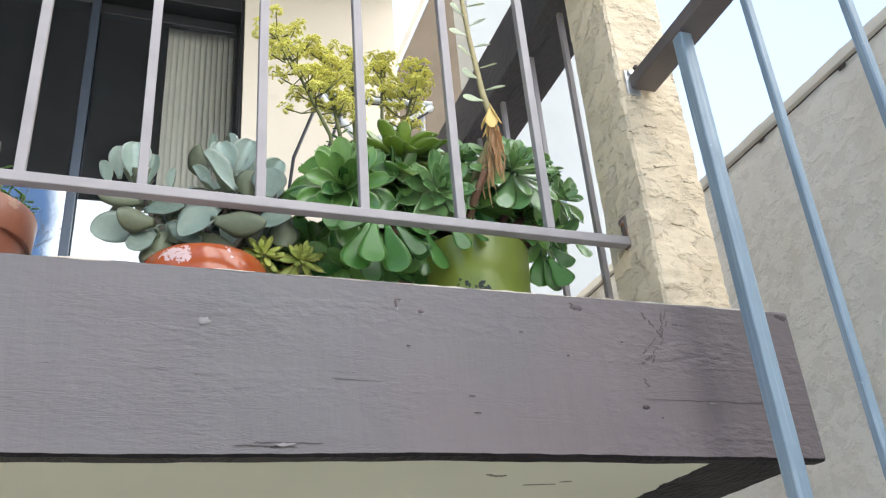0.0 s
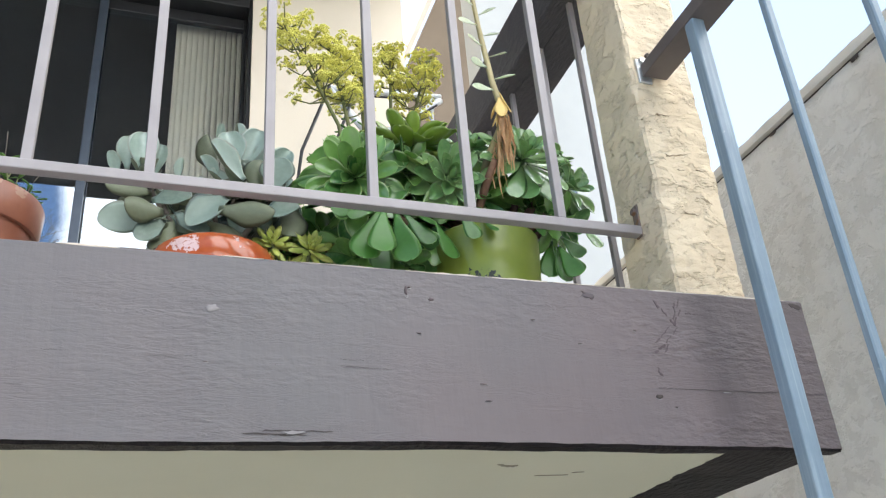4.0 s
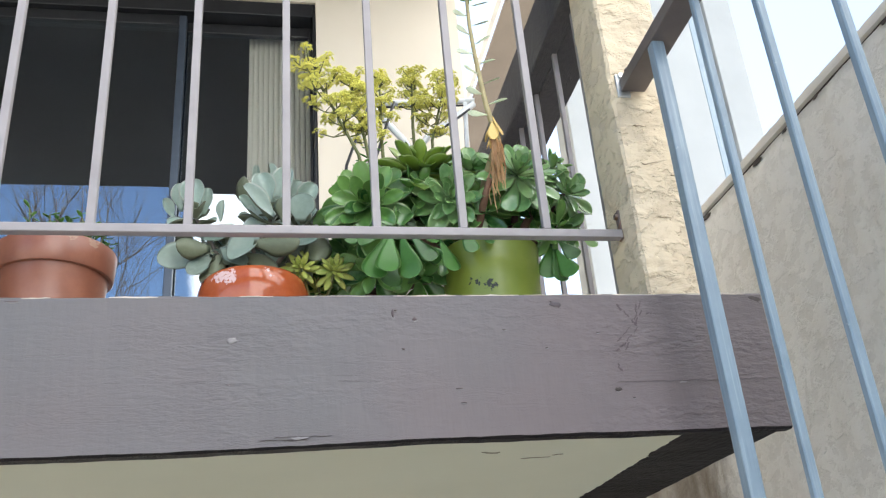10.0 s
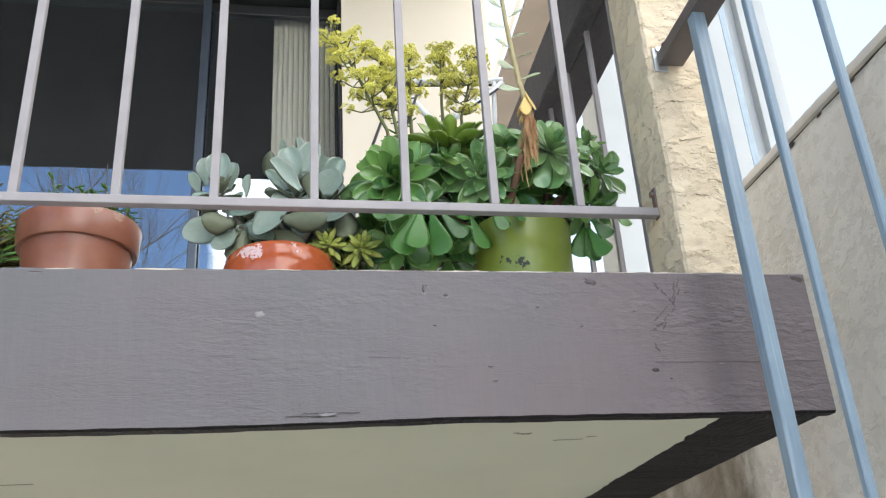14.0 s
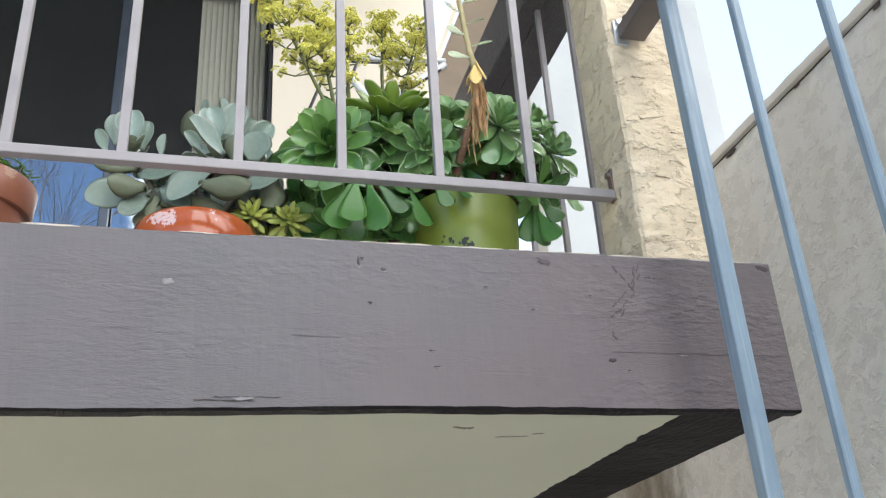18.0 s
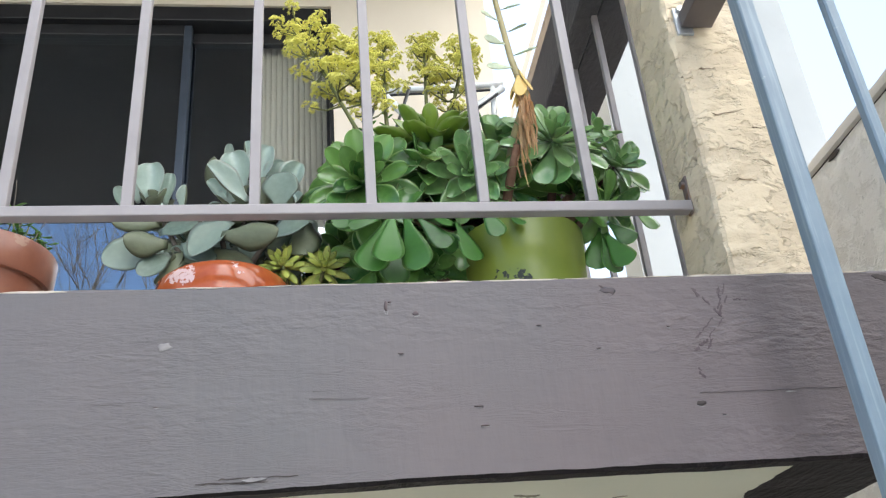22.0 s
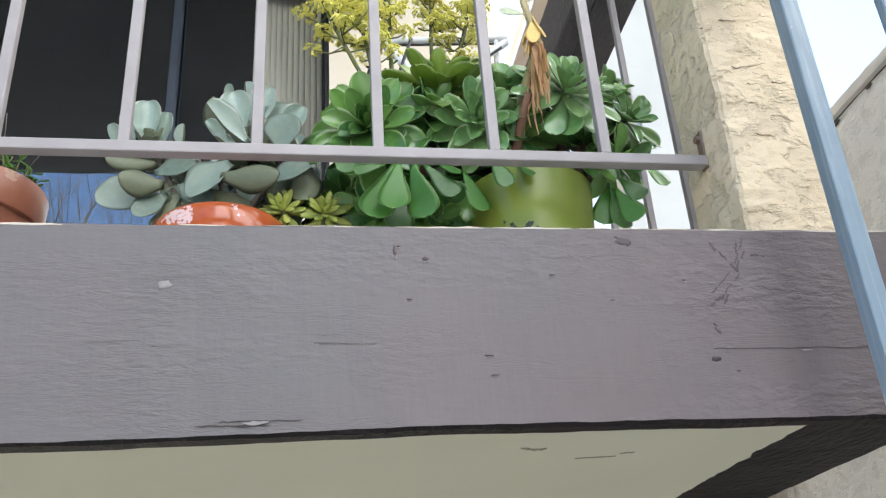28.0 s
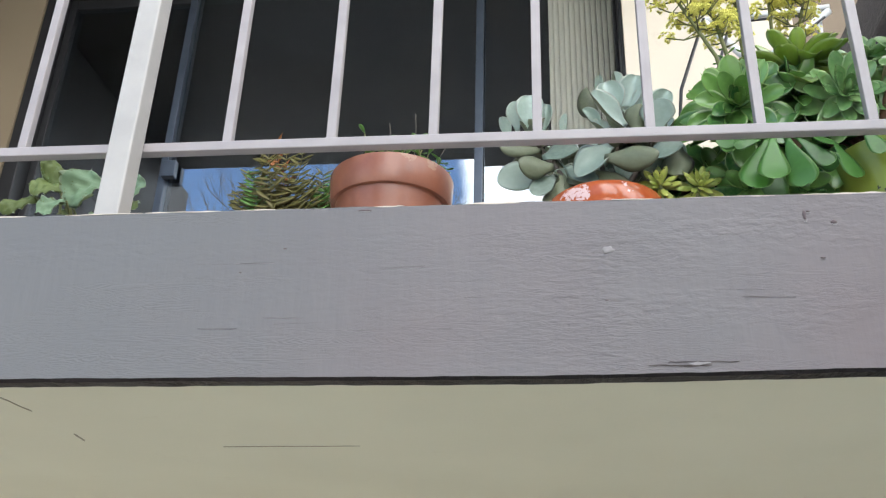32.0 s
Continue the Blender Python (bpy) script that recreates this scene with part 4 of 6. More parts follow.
pot("plastic_pot", BROADPOT, [(0.05, 0), (0.053, 0.002), (0.066, 0.09), (0.07, 0.09), (0.07, 0.105), (0.062, 0.105), (0.055, 0.02), (0.004, 0.02)],
    M_BLACK, "low black plastic pot with pale leaves", 0.061, 0.095)


# ---- leaves ----
def leaf_mesh(name, length=1.0, width=0.5, peak=0.72, base=0.18, cup=0.25, curl=0.1, thick=0.05, tip=0.06, wave=0.0, nu=9, nv=6, seed=0, face=None, back=None, crinkle=0.0):
    """A fleshy blade along +y, its upper face to +z; UV x runs from the middle to the rim."""
    bm = bmesh.new()
    uvs = bm.loops.layers.uv.new("UVMap")
    rnd = random.Random(seed)
    ph = rnd.uniform(0, 6)
    def half(u):
        if u < peak:
            s = u / peak
            return width / 2 * (base + (1 - base) * (s * s * (3 - 2 * s)))
        s = (u - peak) / (1 - peak)
        return width / 2 * math.sqrt(max(0.0, 1 - s * s))
    rows = {1: [], -1: []}
    edge_of = {}
    for side in (1, -1):
        for i in range(nu + 1):
            u = 1 - (1 - i / nu) ** 1.7
            row = []
            for j in range(nv + 1):
                v = 2 * j / nv - 1
                if side == -1 and (j in (0, nv) or i in (0, nu)):
                    row.append(rows[1][i][j])
                    continue
                w = half(u) * (1 + crinkle * 1.6 * noise.noise(Vector((u * 9, math.copysign(1, v) * 3, seed))))
                x = v * w
                y = length * u + (tip * length * max(0, 1 - abs(v) * 3) * max(0, (u - 0.85) / 0.15))
                z = curl * length * u * u + cup * w * v * v + wave * w * math.sin(7 * u + ph) * v + crinkle * length * noise.noise(Vector((x * 6, u * 6, seed * 3.1)))
                z += side * thick * length * 0.5 * (1 - v * v) ** 0.5 * min(1, 4 * (1 - u) + 0.1) * (0.5 + 0.5 * min(1, 3 * u + 0.3))
                row.append(bm.verts.new((x, y, z)))
            rows[side].append(row)
    for side in (1, -1):
        for i in range(nu):
            for j in range(nv):
                q = [rows[side][i][j], rows[side][i][j + 1], rows[side][i + 1][j + 1], rows[side][i + 1][j]]
                if len(set(q)) < 4:
                    continue
                if side == -1:
                    q = q[::-1]
                try:
                    f = bm.faces.new(q)
                except ValueError:
                    continue
                f.smooth = True
                f.material_index = 1 if back is not None and side == -1 else 0
                for lo in f.loops:
                    hw = half(max(0.0, min(1.0, lo.vert.co.y / length)))
                    r = max(min(1.0, abs(lo.vert.co.x) / max(hw, 1e-4)), max(0.0, (lo.vert.co.y / length - 0.8) / 0.2))
                    lo[uvs].uv = (r, min(1.0, max(0.0, lo.vert.co.y / length)))
    me = mesh_of(name, bm)
    if back is not None:
        me.materials.append(face)
        me.materials.append(back)
    return me


def frame_of(origin, d, n, size, wide=1.0):
    d = d.normalized()
    n = (n - d * n.dot(d)).normalized()
    x = d.cross(n).normalized()
    m = Matrix((x, d, n)).transposed().to_4x4()
    return Matrix.Translation(origin) @ m @ Matrix.Diagonal((size * wide, size, size, 1))


def core_mesh(name, r):
    bm = bmesh.new()
    bmesh.ops.create_icosphere(bm, subdivisions=2, radius=r)
    for v in bm.verts:
        v.co.z = v.co.z * 1.5 + r * 0.4
    return mesh_of(name, bm, True)


CORE = core_mesh("rosette_heart", 0.006)


def rosette(plant, centre, axis, size, count, meshes, material, rnd, phi0=14, phi1=96, inner=0.4, jitter=7.0, start=0.006):
    """A whorl of leaves round an axis; each leaf is a part of the rosette."""
    centre, axis = Vector(centre), Vector(axis).normalized()
    side = axis.cross(Vector((0.31, 0.2, 0.93))).normalized()
    other = axis.cross(side)
    at = Matrix.Translation(centre) @ axis.to_track_quat("Z", "Y").to_matrix().to_4x4()
    heart = link_part("rosette", CORE, material, plant, at)
    turn = rnd.uniform(0, 6)
    for i in range(count):
        s = (i + 0.5) / count
        th = turn + i * 2.39996 + radians(rnd.uniform(-jitter, jitter))
        phi = radians(phi0 + (phi1 - phi0) * s ** 0.85 + rnd.uniform(-jitter, jitter))
        out = side * math.cos(th) + other * math.sin(th)
        d = axis * math.cos(phi) + out * math.sin(phi)
        n = axis * math.sin(phi) - out * math.cos(phi)
        k = size * (inner + (1 - inner) * s ** 0.6) * rnd.uniform(0.88, 1.1)
        o = centre + out * start * s - axis * start * 2.5 * s
        link_part("leaf", meshes[rnd.randrange(len(meshes))], material, heart, frame_of(o, d, n, k))
    return heart


def stem_part(plant, a, b, r0, r1, material, bend=0.03, rnd=random, name="stem"):
    a, b = Vector(a), Vector(b)
    mid = (a + b) / 2 + Vector((rnd.uniform(-bend, bend), rnd.uniform(-bend, bend), -abs(bend) * 0.4))
    pts = [(1 - t) ** 2 * a + 2 * t * (1 - t) * mid + t * t * b for t in [i / 7 for i in range(8)]]
    bm = bmesh.new()
    tube(bm, pts, [r0 + (r1 - r0) * i / 7 for i in range(8)], 8)
    return part(name, bm, material, plant, smooth=True)


AEO = [leaf_mesh("aeonium_leaf", 1.0, 0.41 + 0.03 * k, 0.67, 0.25, 0.36 + 0.08 * k, 0.22 - 0.14 * k, 0.05, 0.06, 0.06, 12, 8, seed=k) for k in range(4)]
AEO_HANG = [leaf_mesh("paddle_leaf", 1.0, 0.44, 0.84, 0.20, 0.12, 0.06 - 0.06 * k, 0.04, 0.03, 0.05, 12, 6, seed=k + 70) for k in range(3)]
AEO_NARROW = [leaf_mesh("narrow_leaf", 1.0, 0.36 + 0.03 * k, 0.68, 0.26, 0.3, 0.12 - 0.1 * k, 0.05, 0.06, 0.04, seed=k + 9) for k in range(3)]
SIL_FLAT = [leaf_mesh("flat_silver_leaf", 1.0, 0.80 + 0.05 * k, 0.52, 0.34, 0.18 + 0.05 * k, 0.10 - 0.09 * k, 0.06, 0.0, 0.06, 12, 8, seed=k + 80, face=M_SILVERSHADE, back=M_SILVERBACK) for k in range(4)]
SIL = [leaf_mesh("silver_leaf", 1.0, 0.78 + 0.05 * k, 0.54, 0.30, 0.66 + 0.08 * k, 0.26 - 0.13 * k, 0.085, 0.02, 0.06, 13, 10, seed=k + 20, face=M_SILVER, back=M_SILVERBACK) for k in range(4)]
STAR = [leaf_mesh("star_leaf", 1.0, 0.37, 0.52, 0.48, 0.2, 0.1 - 0.1 * k, 0.13, 0.2, 0, 6, 4, seed=k + 30) for k in range(2)]
SPOON = [leaf_mesh("spoon_leaf", 1.0, 0.36, 0.66, 0.22, 0.25, 0.08 - 0.1 * k, 0.07, 0.0, 0.03, 8, 4, seed=k + 50) for k in range(2)]
SMALL = [leaf_mesh("small_leaf", 1.0, 0.52, 0.6, 0.25, 0.25, 0.05, 0.08, 0.05, 0.05, 6, 4, seed=k + 40) for k in range(2)]

rnd = random.Random(11)
aeonium = thing("aeonium_plant", LIME + Vector((0, 0, 0.21)), "glossy green aeonium clump with many leafy rosettes", "succulent")
FRONT = (
    ((0.335, 1.325, 2.450), (-0.14, -0.98, -0.08), 0.106, 36, 0),
    ((0.460, 1.372, 2.562), (0.00, -0.45, 0.89), 0.122, 30, 2),
    ((0.510, 1.312, 2.460), (0.00, -1.00, -0.10), 0.086, 36, 3),
    ((0.380, 1.380, 2.530), (-0.25, -0.70, 0.60), 0.104, 24, 3),
    ((0.440, 1.345, 2.490), (0.10, -0.75, 0.55), 0.100, 22, 0),
    ((0.652, 1.288, 2.512), (0.05, -0.82, 0.40), 0.098, 30, 4),
    ((0.568, 1.360, 2.550), (0.00, -0.70, 0.65), 0.096, 20, 3),
)
BACK = (
    ((0.781, 1.360, 2.505), (0.45, -0.88, 0.02), 0.078, 20, 3),
    ((0.765, 1.385, 2.585), (0.35, -0.60, 0.70), 0.062, 14, 3),
    ((0.720, 1.350, 2.530), (0.20, -0.60, 0.75), 0.072, 12, 3),
    ((0.745, 1.345, 2.410), (0.35, -0.60, -0.50), 0.074, 12, 0),
    ((0.572, 1.330, 2.445), (0.05, -0.95, 0.00), 0.084, 15, 0),
    ((0.690, 1.340, 2.440), (0.20, -0.90, 0.00), 0.080, 15, 0),
    ((0.400, 1.420, 2.450), (-0.20, -0.50, 0.80), 0.105, 14, 0),
    ((0.520, 1.440, 2.480), (0.00, -0.60, 0.80), 0.105, 14, 0),
    ((0.640, 1.440, 2.480), (0.10, -0.60, 0.70), 0.100, 14, 0),
)
INNER = (
    ((0.735, 1.450, 2.500), (0.30, -0.40, 0.80), 0.080, 10, 3),
    ((0.350, 1.400, 2.330), (-0.30, -0.85, -0.10), 0.095, 14, 0),
    ((0.445, 1.400, 2.330), (0.00, -0.90, -0.20), 0.095, 14, 0),
    ((0.300, 1.470, 2.300), (-0.30, -0.70, 0.20), 0.090, 14, 0),
    ((0.235, 1.520, 2.400), (-0.20, -0.80, 0.20), 0.085, 14, 0),
    ((0.320, 1.490, 2.400), (-0.10, -0.80, 0.30), 0.095, 15, 0),
    ((0.200, 1.520, 2.310), (-0.10, -0.80, 0.20), 0.080, 14, 0),
    ((0.350, 1.400, 2.480), (-0.40, -0.50, 0.70), 0.095, 15, 0),
    ((0.430, 1.400, 2.420), (0.00, -0.80, 0.40), 0.095, 15, 0),
)
LOWER = (
    ((0.510, 1.390, 2.410), (0.00, -0.80, 0.40), 0.095, 15, 0),
    ((0.600, 1.390, 2.440), (0.00, -0.80, 0.40), 0.095, 15, 0),
    ((0.680, 1.400, 2.510), (0.10, -0.70, 0.60), 0.090, 15, 0),
    ((0.755, 1.400, 2.450), (0.30, -0.80, 0.20), 0.080, 10, 0),
    ((0.400, 1.500, 2.260), (-0.10, -0.80, 0.00), 0.095, 14, 0),
)
# leaves that hang below the rail: foot, tip, width, turned under
HANGING = (
    (0.376, 1.31, 2.380, 0.334, 2.272, 0.42, 1), (0.376, 1.29, 2.367, 0.362, 2.272, 0.46, 1), (0.396, 1.285, 2.360, 0.409, 2.263, 0.45, 1),
    (0.416, 1.30, 2.369, 0.457, 2.304, 0.45, 1), (0.354, 1.28, 2.353, 0.308, 2.333, 0.36, 0), (0.367, 1.29, 2.372, 0.281, 2.346, 0.38, 0),
    (0.432, 1.30, 2.373, 0.466, 2.345, 0.50, 0), (0.386, 1.34, 2.371, 0.376, 2.268, 0.42, 1), (0.431, 1.33, 2.365, 0.479, 2.317, 0.45, 1),
)
HANGING_EAST = (
    (0.795, 1.36, 2.420, 0.818, 2.363, 0.42, 0), (0.741, 1.35, 2.382, 0.771, 2.336, 0.60, 0), (0.733, 1.35, 2.361, 0.756, 2.291, 0.50, 1),
    (0.732, 1.36, 2.366, 0.733, 2.284, 0.42, 1), (0.734, 1.38, 2.389, 0.708, 2.297, 0.40, 1), (0.562, 1.30, 2.373, 0.577, 2.339, 0.45, 0),
    (0.520, 1.30, 2.385, 0.540, 2.325, 0.45, 1), (0.480, 1.32, 2.370, 0.500, 2.290, 0.45, 1), (0.655, 1.29, 2.50, 0.615, 2.415, 0.40, 1),
    (0.655, 1.285, 2.49, 0.650, 2.405, 0.42, 1), (0.662, 1.29, 2.50, 0.690, 2.415, 0.42, 1),
)
for bx, by, bz, tx, tz, wd, under in HANGING + HANGING_EAST:
    b0, t0 = Vector((bx, by, bz)), Vector((tx, by - 0.018, tz))
    facing = Vector((rnd.uniform(-0.7, 0.7), -0.95, rnd.uniform(-0.1, 0.2)))
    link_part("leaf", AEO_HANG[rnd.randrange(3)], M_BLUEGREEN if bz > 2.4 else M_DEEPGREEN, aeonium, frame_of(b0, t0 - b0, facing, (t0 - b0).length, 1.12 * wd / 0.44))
LEAF_KINDS = ((AEO, M_AEONIUM), (AEO_NARROW, M_AEONIUM), (AEO, M_OLIVE), (AEO, M_BLUEGREEN), (AEO_NARROW, M_BLUEGREEN))
for c, ax, size, count, narrow in FRONT + BACK + INNER + LOWER:
    root = LIME + Vector((rnd.uniform(-0.04, 0.04), rnd.uniform(-0.04, 0.04), 0.205))
    stem_part(aeonium, root, Vector(c) - Vector(ax).normalized() * 0.012, 0.010, 0.006, M_DRYRED, 0.04, rnd)
    shapes, coat = LEAF_KINDS[narrow]
    rosette(aeonium, c, ax, size * 1.08, count + 3, shapes, coat, rnd, 10, 112, 0.27, 11.0)

silver = thing("silver_plant", ORANGE + Vector((0, 0, 0.15)), "silver-green succulent with round waxy leaves", "succulent")
# base, tip and width of each big leaf
WEST_LEAVES = (
    (-0.017, 1.44, 2.485, -0.021, 2.551, 0.75, 0), (0.001, 1.45, 2.489, 0.009, 2.538, 0.50, 0), (-0.045, 1.46, 2.500, -0.047, 2.552, 0.55, 0),
    (-0.062, 1.45, 2.480, -0.080, 2.511, 0.60, 0), (0.040, 1.40, 2.445, 0.047, 2.482, 0.40, 0), (0.147, 1.36, 2.437, 0.087, 2.481, 0.48, 0),
    (0.109, 1.42, 2.471, 0.079, 2.505, 0.50, 0), (0.136, 1.40, 2.484, 0.120, 2.546, 0.75, 0), (0.143, 1.43, 2.527, 0.133, 2.586, 0.34, 0),
    (0.111, 1.44, 2.540, 0.111, 2.588, 0.35, 0), (0.108, 1.42, 2.490, 0.087, 2.551, 0.55, 1),
)
EAST_LEAVES = (
    (0.151, 1.43, 2.505, 0.177, 2.573, 0.62, 0), (0.201, 1.35, 2.422, 0.204, 2.472, 1.00, 0), (0.171, 1.37, 2.430, 0.175, 2.477, 0.90, 1),
    (0.200, 1.42, 2.490, 0.231, 2.534, 0.75, 0), (0.175, 1.43, 2.510, 0.204, 2.545, 0.80, 0), (-0.001, 1.44, 2.448, -0.070, 2.443, 0.45, 1),
    (0.003, 1.42, 2.385, -0.071, 2.361, 0.66, 0), (0.021, 1.39, 2.381, -0.037, 2.376, 0.68, 1), (0.021, 1.41, 2.371, -0.016, 2.328, 0.58, 0),
    (0.030, 1.42, 2.355, 0.008, 2.322, 0.60, 1), (0.000, 1.42, 2.415, 0.055, 2.427, 0.55, 0),
)
FOOT_LEAVES = (
    (0.122, 1.38, 2.412, 0.067, 2.362, 0.62, 0), (0.043, 1.41, 2.392, 0.085, 2.346, 0.64, 0), (0.107, 1.36, 2.379, 0.188, 2.370, 0.52, 1),
    (0.113, 1.40, 2.398, 0.078, 2.377, 0.64, 0), (0.086, 1.40, 2.374, 0.145, 2.335, 0.55, 1), (0.179, 1.38, 2.378, 0.236, 2.402, 0.55, 0),
    (0.239, 1.40, 2.423, 0.235, 2.356, 0.70, 1), (0.021, 1.43, 2.412, 0.031, 2.340, 0.65, 1), (0.120, 1.44, 2.400, 0.176, 2.370, 0.55, 1),
    (0.205, 1.42, 2.42, 0.20, 2.35, 0.70, 1), (0.07, 1.44, 2.43, 0.06, 2.36, 0.80, 1), (0.155, 1.43, 2.44, 0.15, 2.375, 0.80, 0),
)
for bx, by, bz, tx, tz, wd, under in WEST_LEAVES + EAST_LEAVES + FOOT_LEAVES:
    b0, t0 = Vector((bx, by, bz)), Vector((tx, by - 0.015, tz))
    k = rnd.randrange(4)
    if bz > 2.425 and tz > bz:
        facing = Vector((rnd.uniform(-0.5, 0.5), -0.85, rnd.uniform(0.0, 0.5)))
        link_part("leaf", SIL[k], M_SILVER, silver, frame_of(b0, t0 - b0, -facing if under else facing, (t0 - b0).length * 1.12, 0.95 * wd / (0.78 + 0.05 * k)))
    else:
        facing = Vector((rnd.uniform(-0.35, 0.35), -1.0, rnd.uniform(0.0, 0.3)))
        link_part("leaf", SIL_FLAT[k], M_SILVERBACK if under else M_SILVERSHADE, silver, frame_of(b0, t0 - b0, -facing if under else facing, (t0 - b0).length * 1.15, 1.05 * wd / (0.80 + 0.05 * k)))
for c in ((-0.02, 1.46, 2.492), (0.14, 1.41, 2.462), (0.02, 1.42, 2.41), (0.10, 1.40, 2.41), (0.20, 1.41, 2.44)):
    root = ORANGE + Vector((rnd.uniform(-0.04, 0.04), rnd.uniform(-0.04, 0.04), 0.145))
    stem_part(silver, root, c, 0.006, 0.004, M_BARK, 0.015, rnd)
for c, ax, size, count in (((0.140, 1.405, 2.462), (-0.05, -0.75, 0.62), 0.066, 7), ((-0.018, 1.44, 2.487), (0.0, -0.6, 0.75), 0.056, 5), ((0.205, 1.40, 2.445), (0.2, -0.7, 0.5), 0.062, 6), ((0.05, 1.47, 2.43), (0.0, -0.5, 0.7), 0.075, 12), ((0.14, 1.46, 2.47), (0.1, -0.5, 0.8), 0.085, 14), ((0.20, 1.45, 2.45), (0.3, -0.7, 0.5), 0.075, 12), ((-0.02, 1.50, 2.48), (-0.2, -0.2, 0.9), 0.05, 6), ((0.10, 1.44, 2.37), (0.0, -0.9, 0.0), 0.06, 11), ((0.03, 1.44, 2.37), (-0.2, -0.9, 0.0), 0.06, 10), ((0.11, 1.45, 2.42), (0.0, -0.9, 0.2), 0.065, 11), ((0.18, 1.45, 2.36), (0.2, -0.9, 0.1), 0.06, 10)):
    rosette(silver, c, ax, size * 0.88, count + 2, SIL, M_SILVER, rnd, 14, 105, 0.55, 12, 0.01)

star = thing("star_sedum", STARPOT + Vector((0, 0, 0.105)), "yellow-green star-shaped sedum rosettes", "succulent")
for c, ax, size, count in (
    ((0.202, 1.385, 2.338), (-0.1, -0.95, 0.1), 0.039, 26),
    ((0.269, 1.378, 2.330), (0.1, -0.95, 0.1), 0.041, 26),
    ((0.238, 1.430, 2.315), (0.0, -0.6, 0.7), 0.034, 14),
):
    stem_part(star, STARPOT + Vector((0, 0, 0.1)), c, 0.004, 0.003, M_STEM, 0.01, rnd)
    rosette(star, c, ax, size, count, STAR, M_STAR, rnd, 8, 112, 0.45, 10, 0.008)


# ---- flower heads ----
def star_flower(verts, faces, at, axis, r, rnd):
    """One small star of pointed petals with a raised heart."""
    axis = axis.normalized()
    a = axis.cross(Vector((0.2, 0.9, 0.3))).normalized()
    b = axis.cross(a)
    n, t0 = 6, rnd.uniform(0, 6)
    i0 = len(verts)
    verts.append(at + axis * r * 0.35)
    for k in range(n):
        th = t0 + 2 * math.pi * k / n
        verts.append(at + (a * math.cos(th) + b * math.sin(th)) * r + axis * r * rnd.uniform(0.1, 0.5))
        th += math.pi / n
        verts.append(at + (a * math.cos(th) + b * math.sin(th)) * r * 0.38)
    verts.append(at - axis * r * 0.5)
    for k in range(2 * n):
        p, q = i0 + 1 + k, i0 + 1 + (k + 1) % (2 * n)
        faces.append((i0, p, q))
        faces.append((i0 + 2 * n + 1, q, p))


def flower_head(plant, base, knee, tip, wide, ends, rnd, low=0.45, per=34, puff=0.0125):
    """A panicle: bare stem below, twigs with dense tufts of stars above."""
    base, knee, tip = Vector(base), Vector(knee), Vector(tip)
    sbm = bmesh.new()
    line = [base, base.lerp(knee, 0.5), knee, knee.lerp(tip, 0.34), knee.lerp(tip, 0.67), tip]
    tube(sbm, line, [0.0048, 0.0045, 0.004, 0.0034, 0.0027, 0.002], 7)
    verts, faces, tufts = [], [], [tip]
    for i in range(ends):
        s = low + (1 - low) * (i + 0.5) / ends
        q = s * 5
        k = min(4, int(q))
        p = line[k].lerp(line[k + 1], q - k)
        th = i * 2.4 + rnd.uniform(-0.4, 0.4)
        reach = wide * rnd.uniform(0.45, 1.05) * (0.75 + 0.25 * math.sin(math.pi * min(1, (s - low) / (1 - low) + 0.25)))
        e = p + Vector((math.cos(th) * reach, math.sin(th) * reach * 0.8, reach * rnd.uniform(0.25, 0.75)))
        m = (p + e) / 2 - Vector((0, 0, reach * 0.12))
        tube(sbm, [p, m, e], [0.0019, 0.0016, 0.0012], 5)
        tufts.append(e)
        if rnd.random() < 0.6:
            f = m + Vector((rnd.uniform(-1, 1), rnd.uniform(-1, 1), rnd.uniform(0.2, 0.9))) * wide * 0.4
            tube(sbm, [m, f], [0.0012, 0.001], 4)
            tufts.append(f)
    for e in tufts:
        for _ in range(per):
            o = Vector((rnd.gauss(0, 1), rnd.gauss(0, 1), abs(rnd.gauss(0, 1)) - 0.25)).normalized() * rnd.uniform(0.55, 1.15)
            o = Vector((o.x * 1.25, o.y * 1.25, o.z * 0.8)) * puff
            star_flower(verts, faces, e + o, o + Vector((0, -0.004, 0.007)), rnd.uniform(0.0036, 0.0056), rnd)
    st = part("flower_stem", sbm, M_STEM, plant, smooth=True)
    me = bpy.data.meshes.new("flower_tuft")
    me.from_pydata([tuple(v) for v in verts], [], faces)
    tagged(link_part("flower_tuft", me, M_YELLOW, plant), "small chalky yellow star flowers", kind="stuff")
    for i in range(7):
        o = base.lerp(knee, 0.35 + 0.09 * i)
        th = i * 2.4
        link_part("leaf", SMALL[i % 2], M_AEONIUM, st, frame_of(o, Vector((math.cos(th), math.sin(th), 0.4)), Vector((0, -0.3, 1)), rnd.uniform(0.014, 0.024)))


rnd = random.Random(5)
flower_head(aeonium, (0.350, 1.40, 2.48), (0.332, 1.42, 2.628), (0.222, 1.42, 2.875), 0.074, 30, rnd, 0.50)
flower_head(aeonium, (0.372, 1.42, 2.50), (0.349, 1.43, 2.672), (0.316, 1.43, 2.842), 0.048, 20, rnd, 0.34)
flower_head(aeonium, (0.392, 1.44, 2.52), (0.389, 1.45, 2.708), (0.392, 1.45, 2.858), 0.040, 13, rnd, 0.48)
flower_head(aeonium, (0.480, 1.53, 2.48), (0.484, 1.56, 2.797), (0.489, 1.56, 2.955), 0.040, 14, rnd, 0.55)
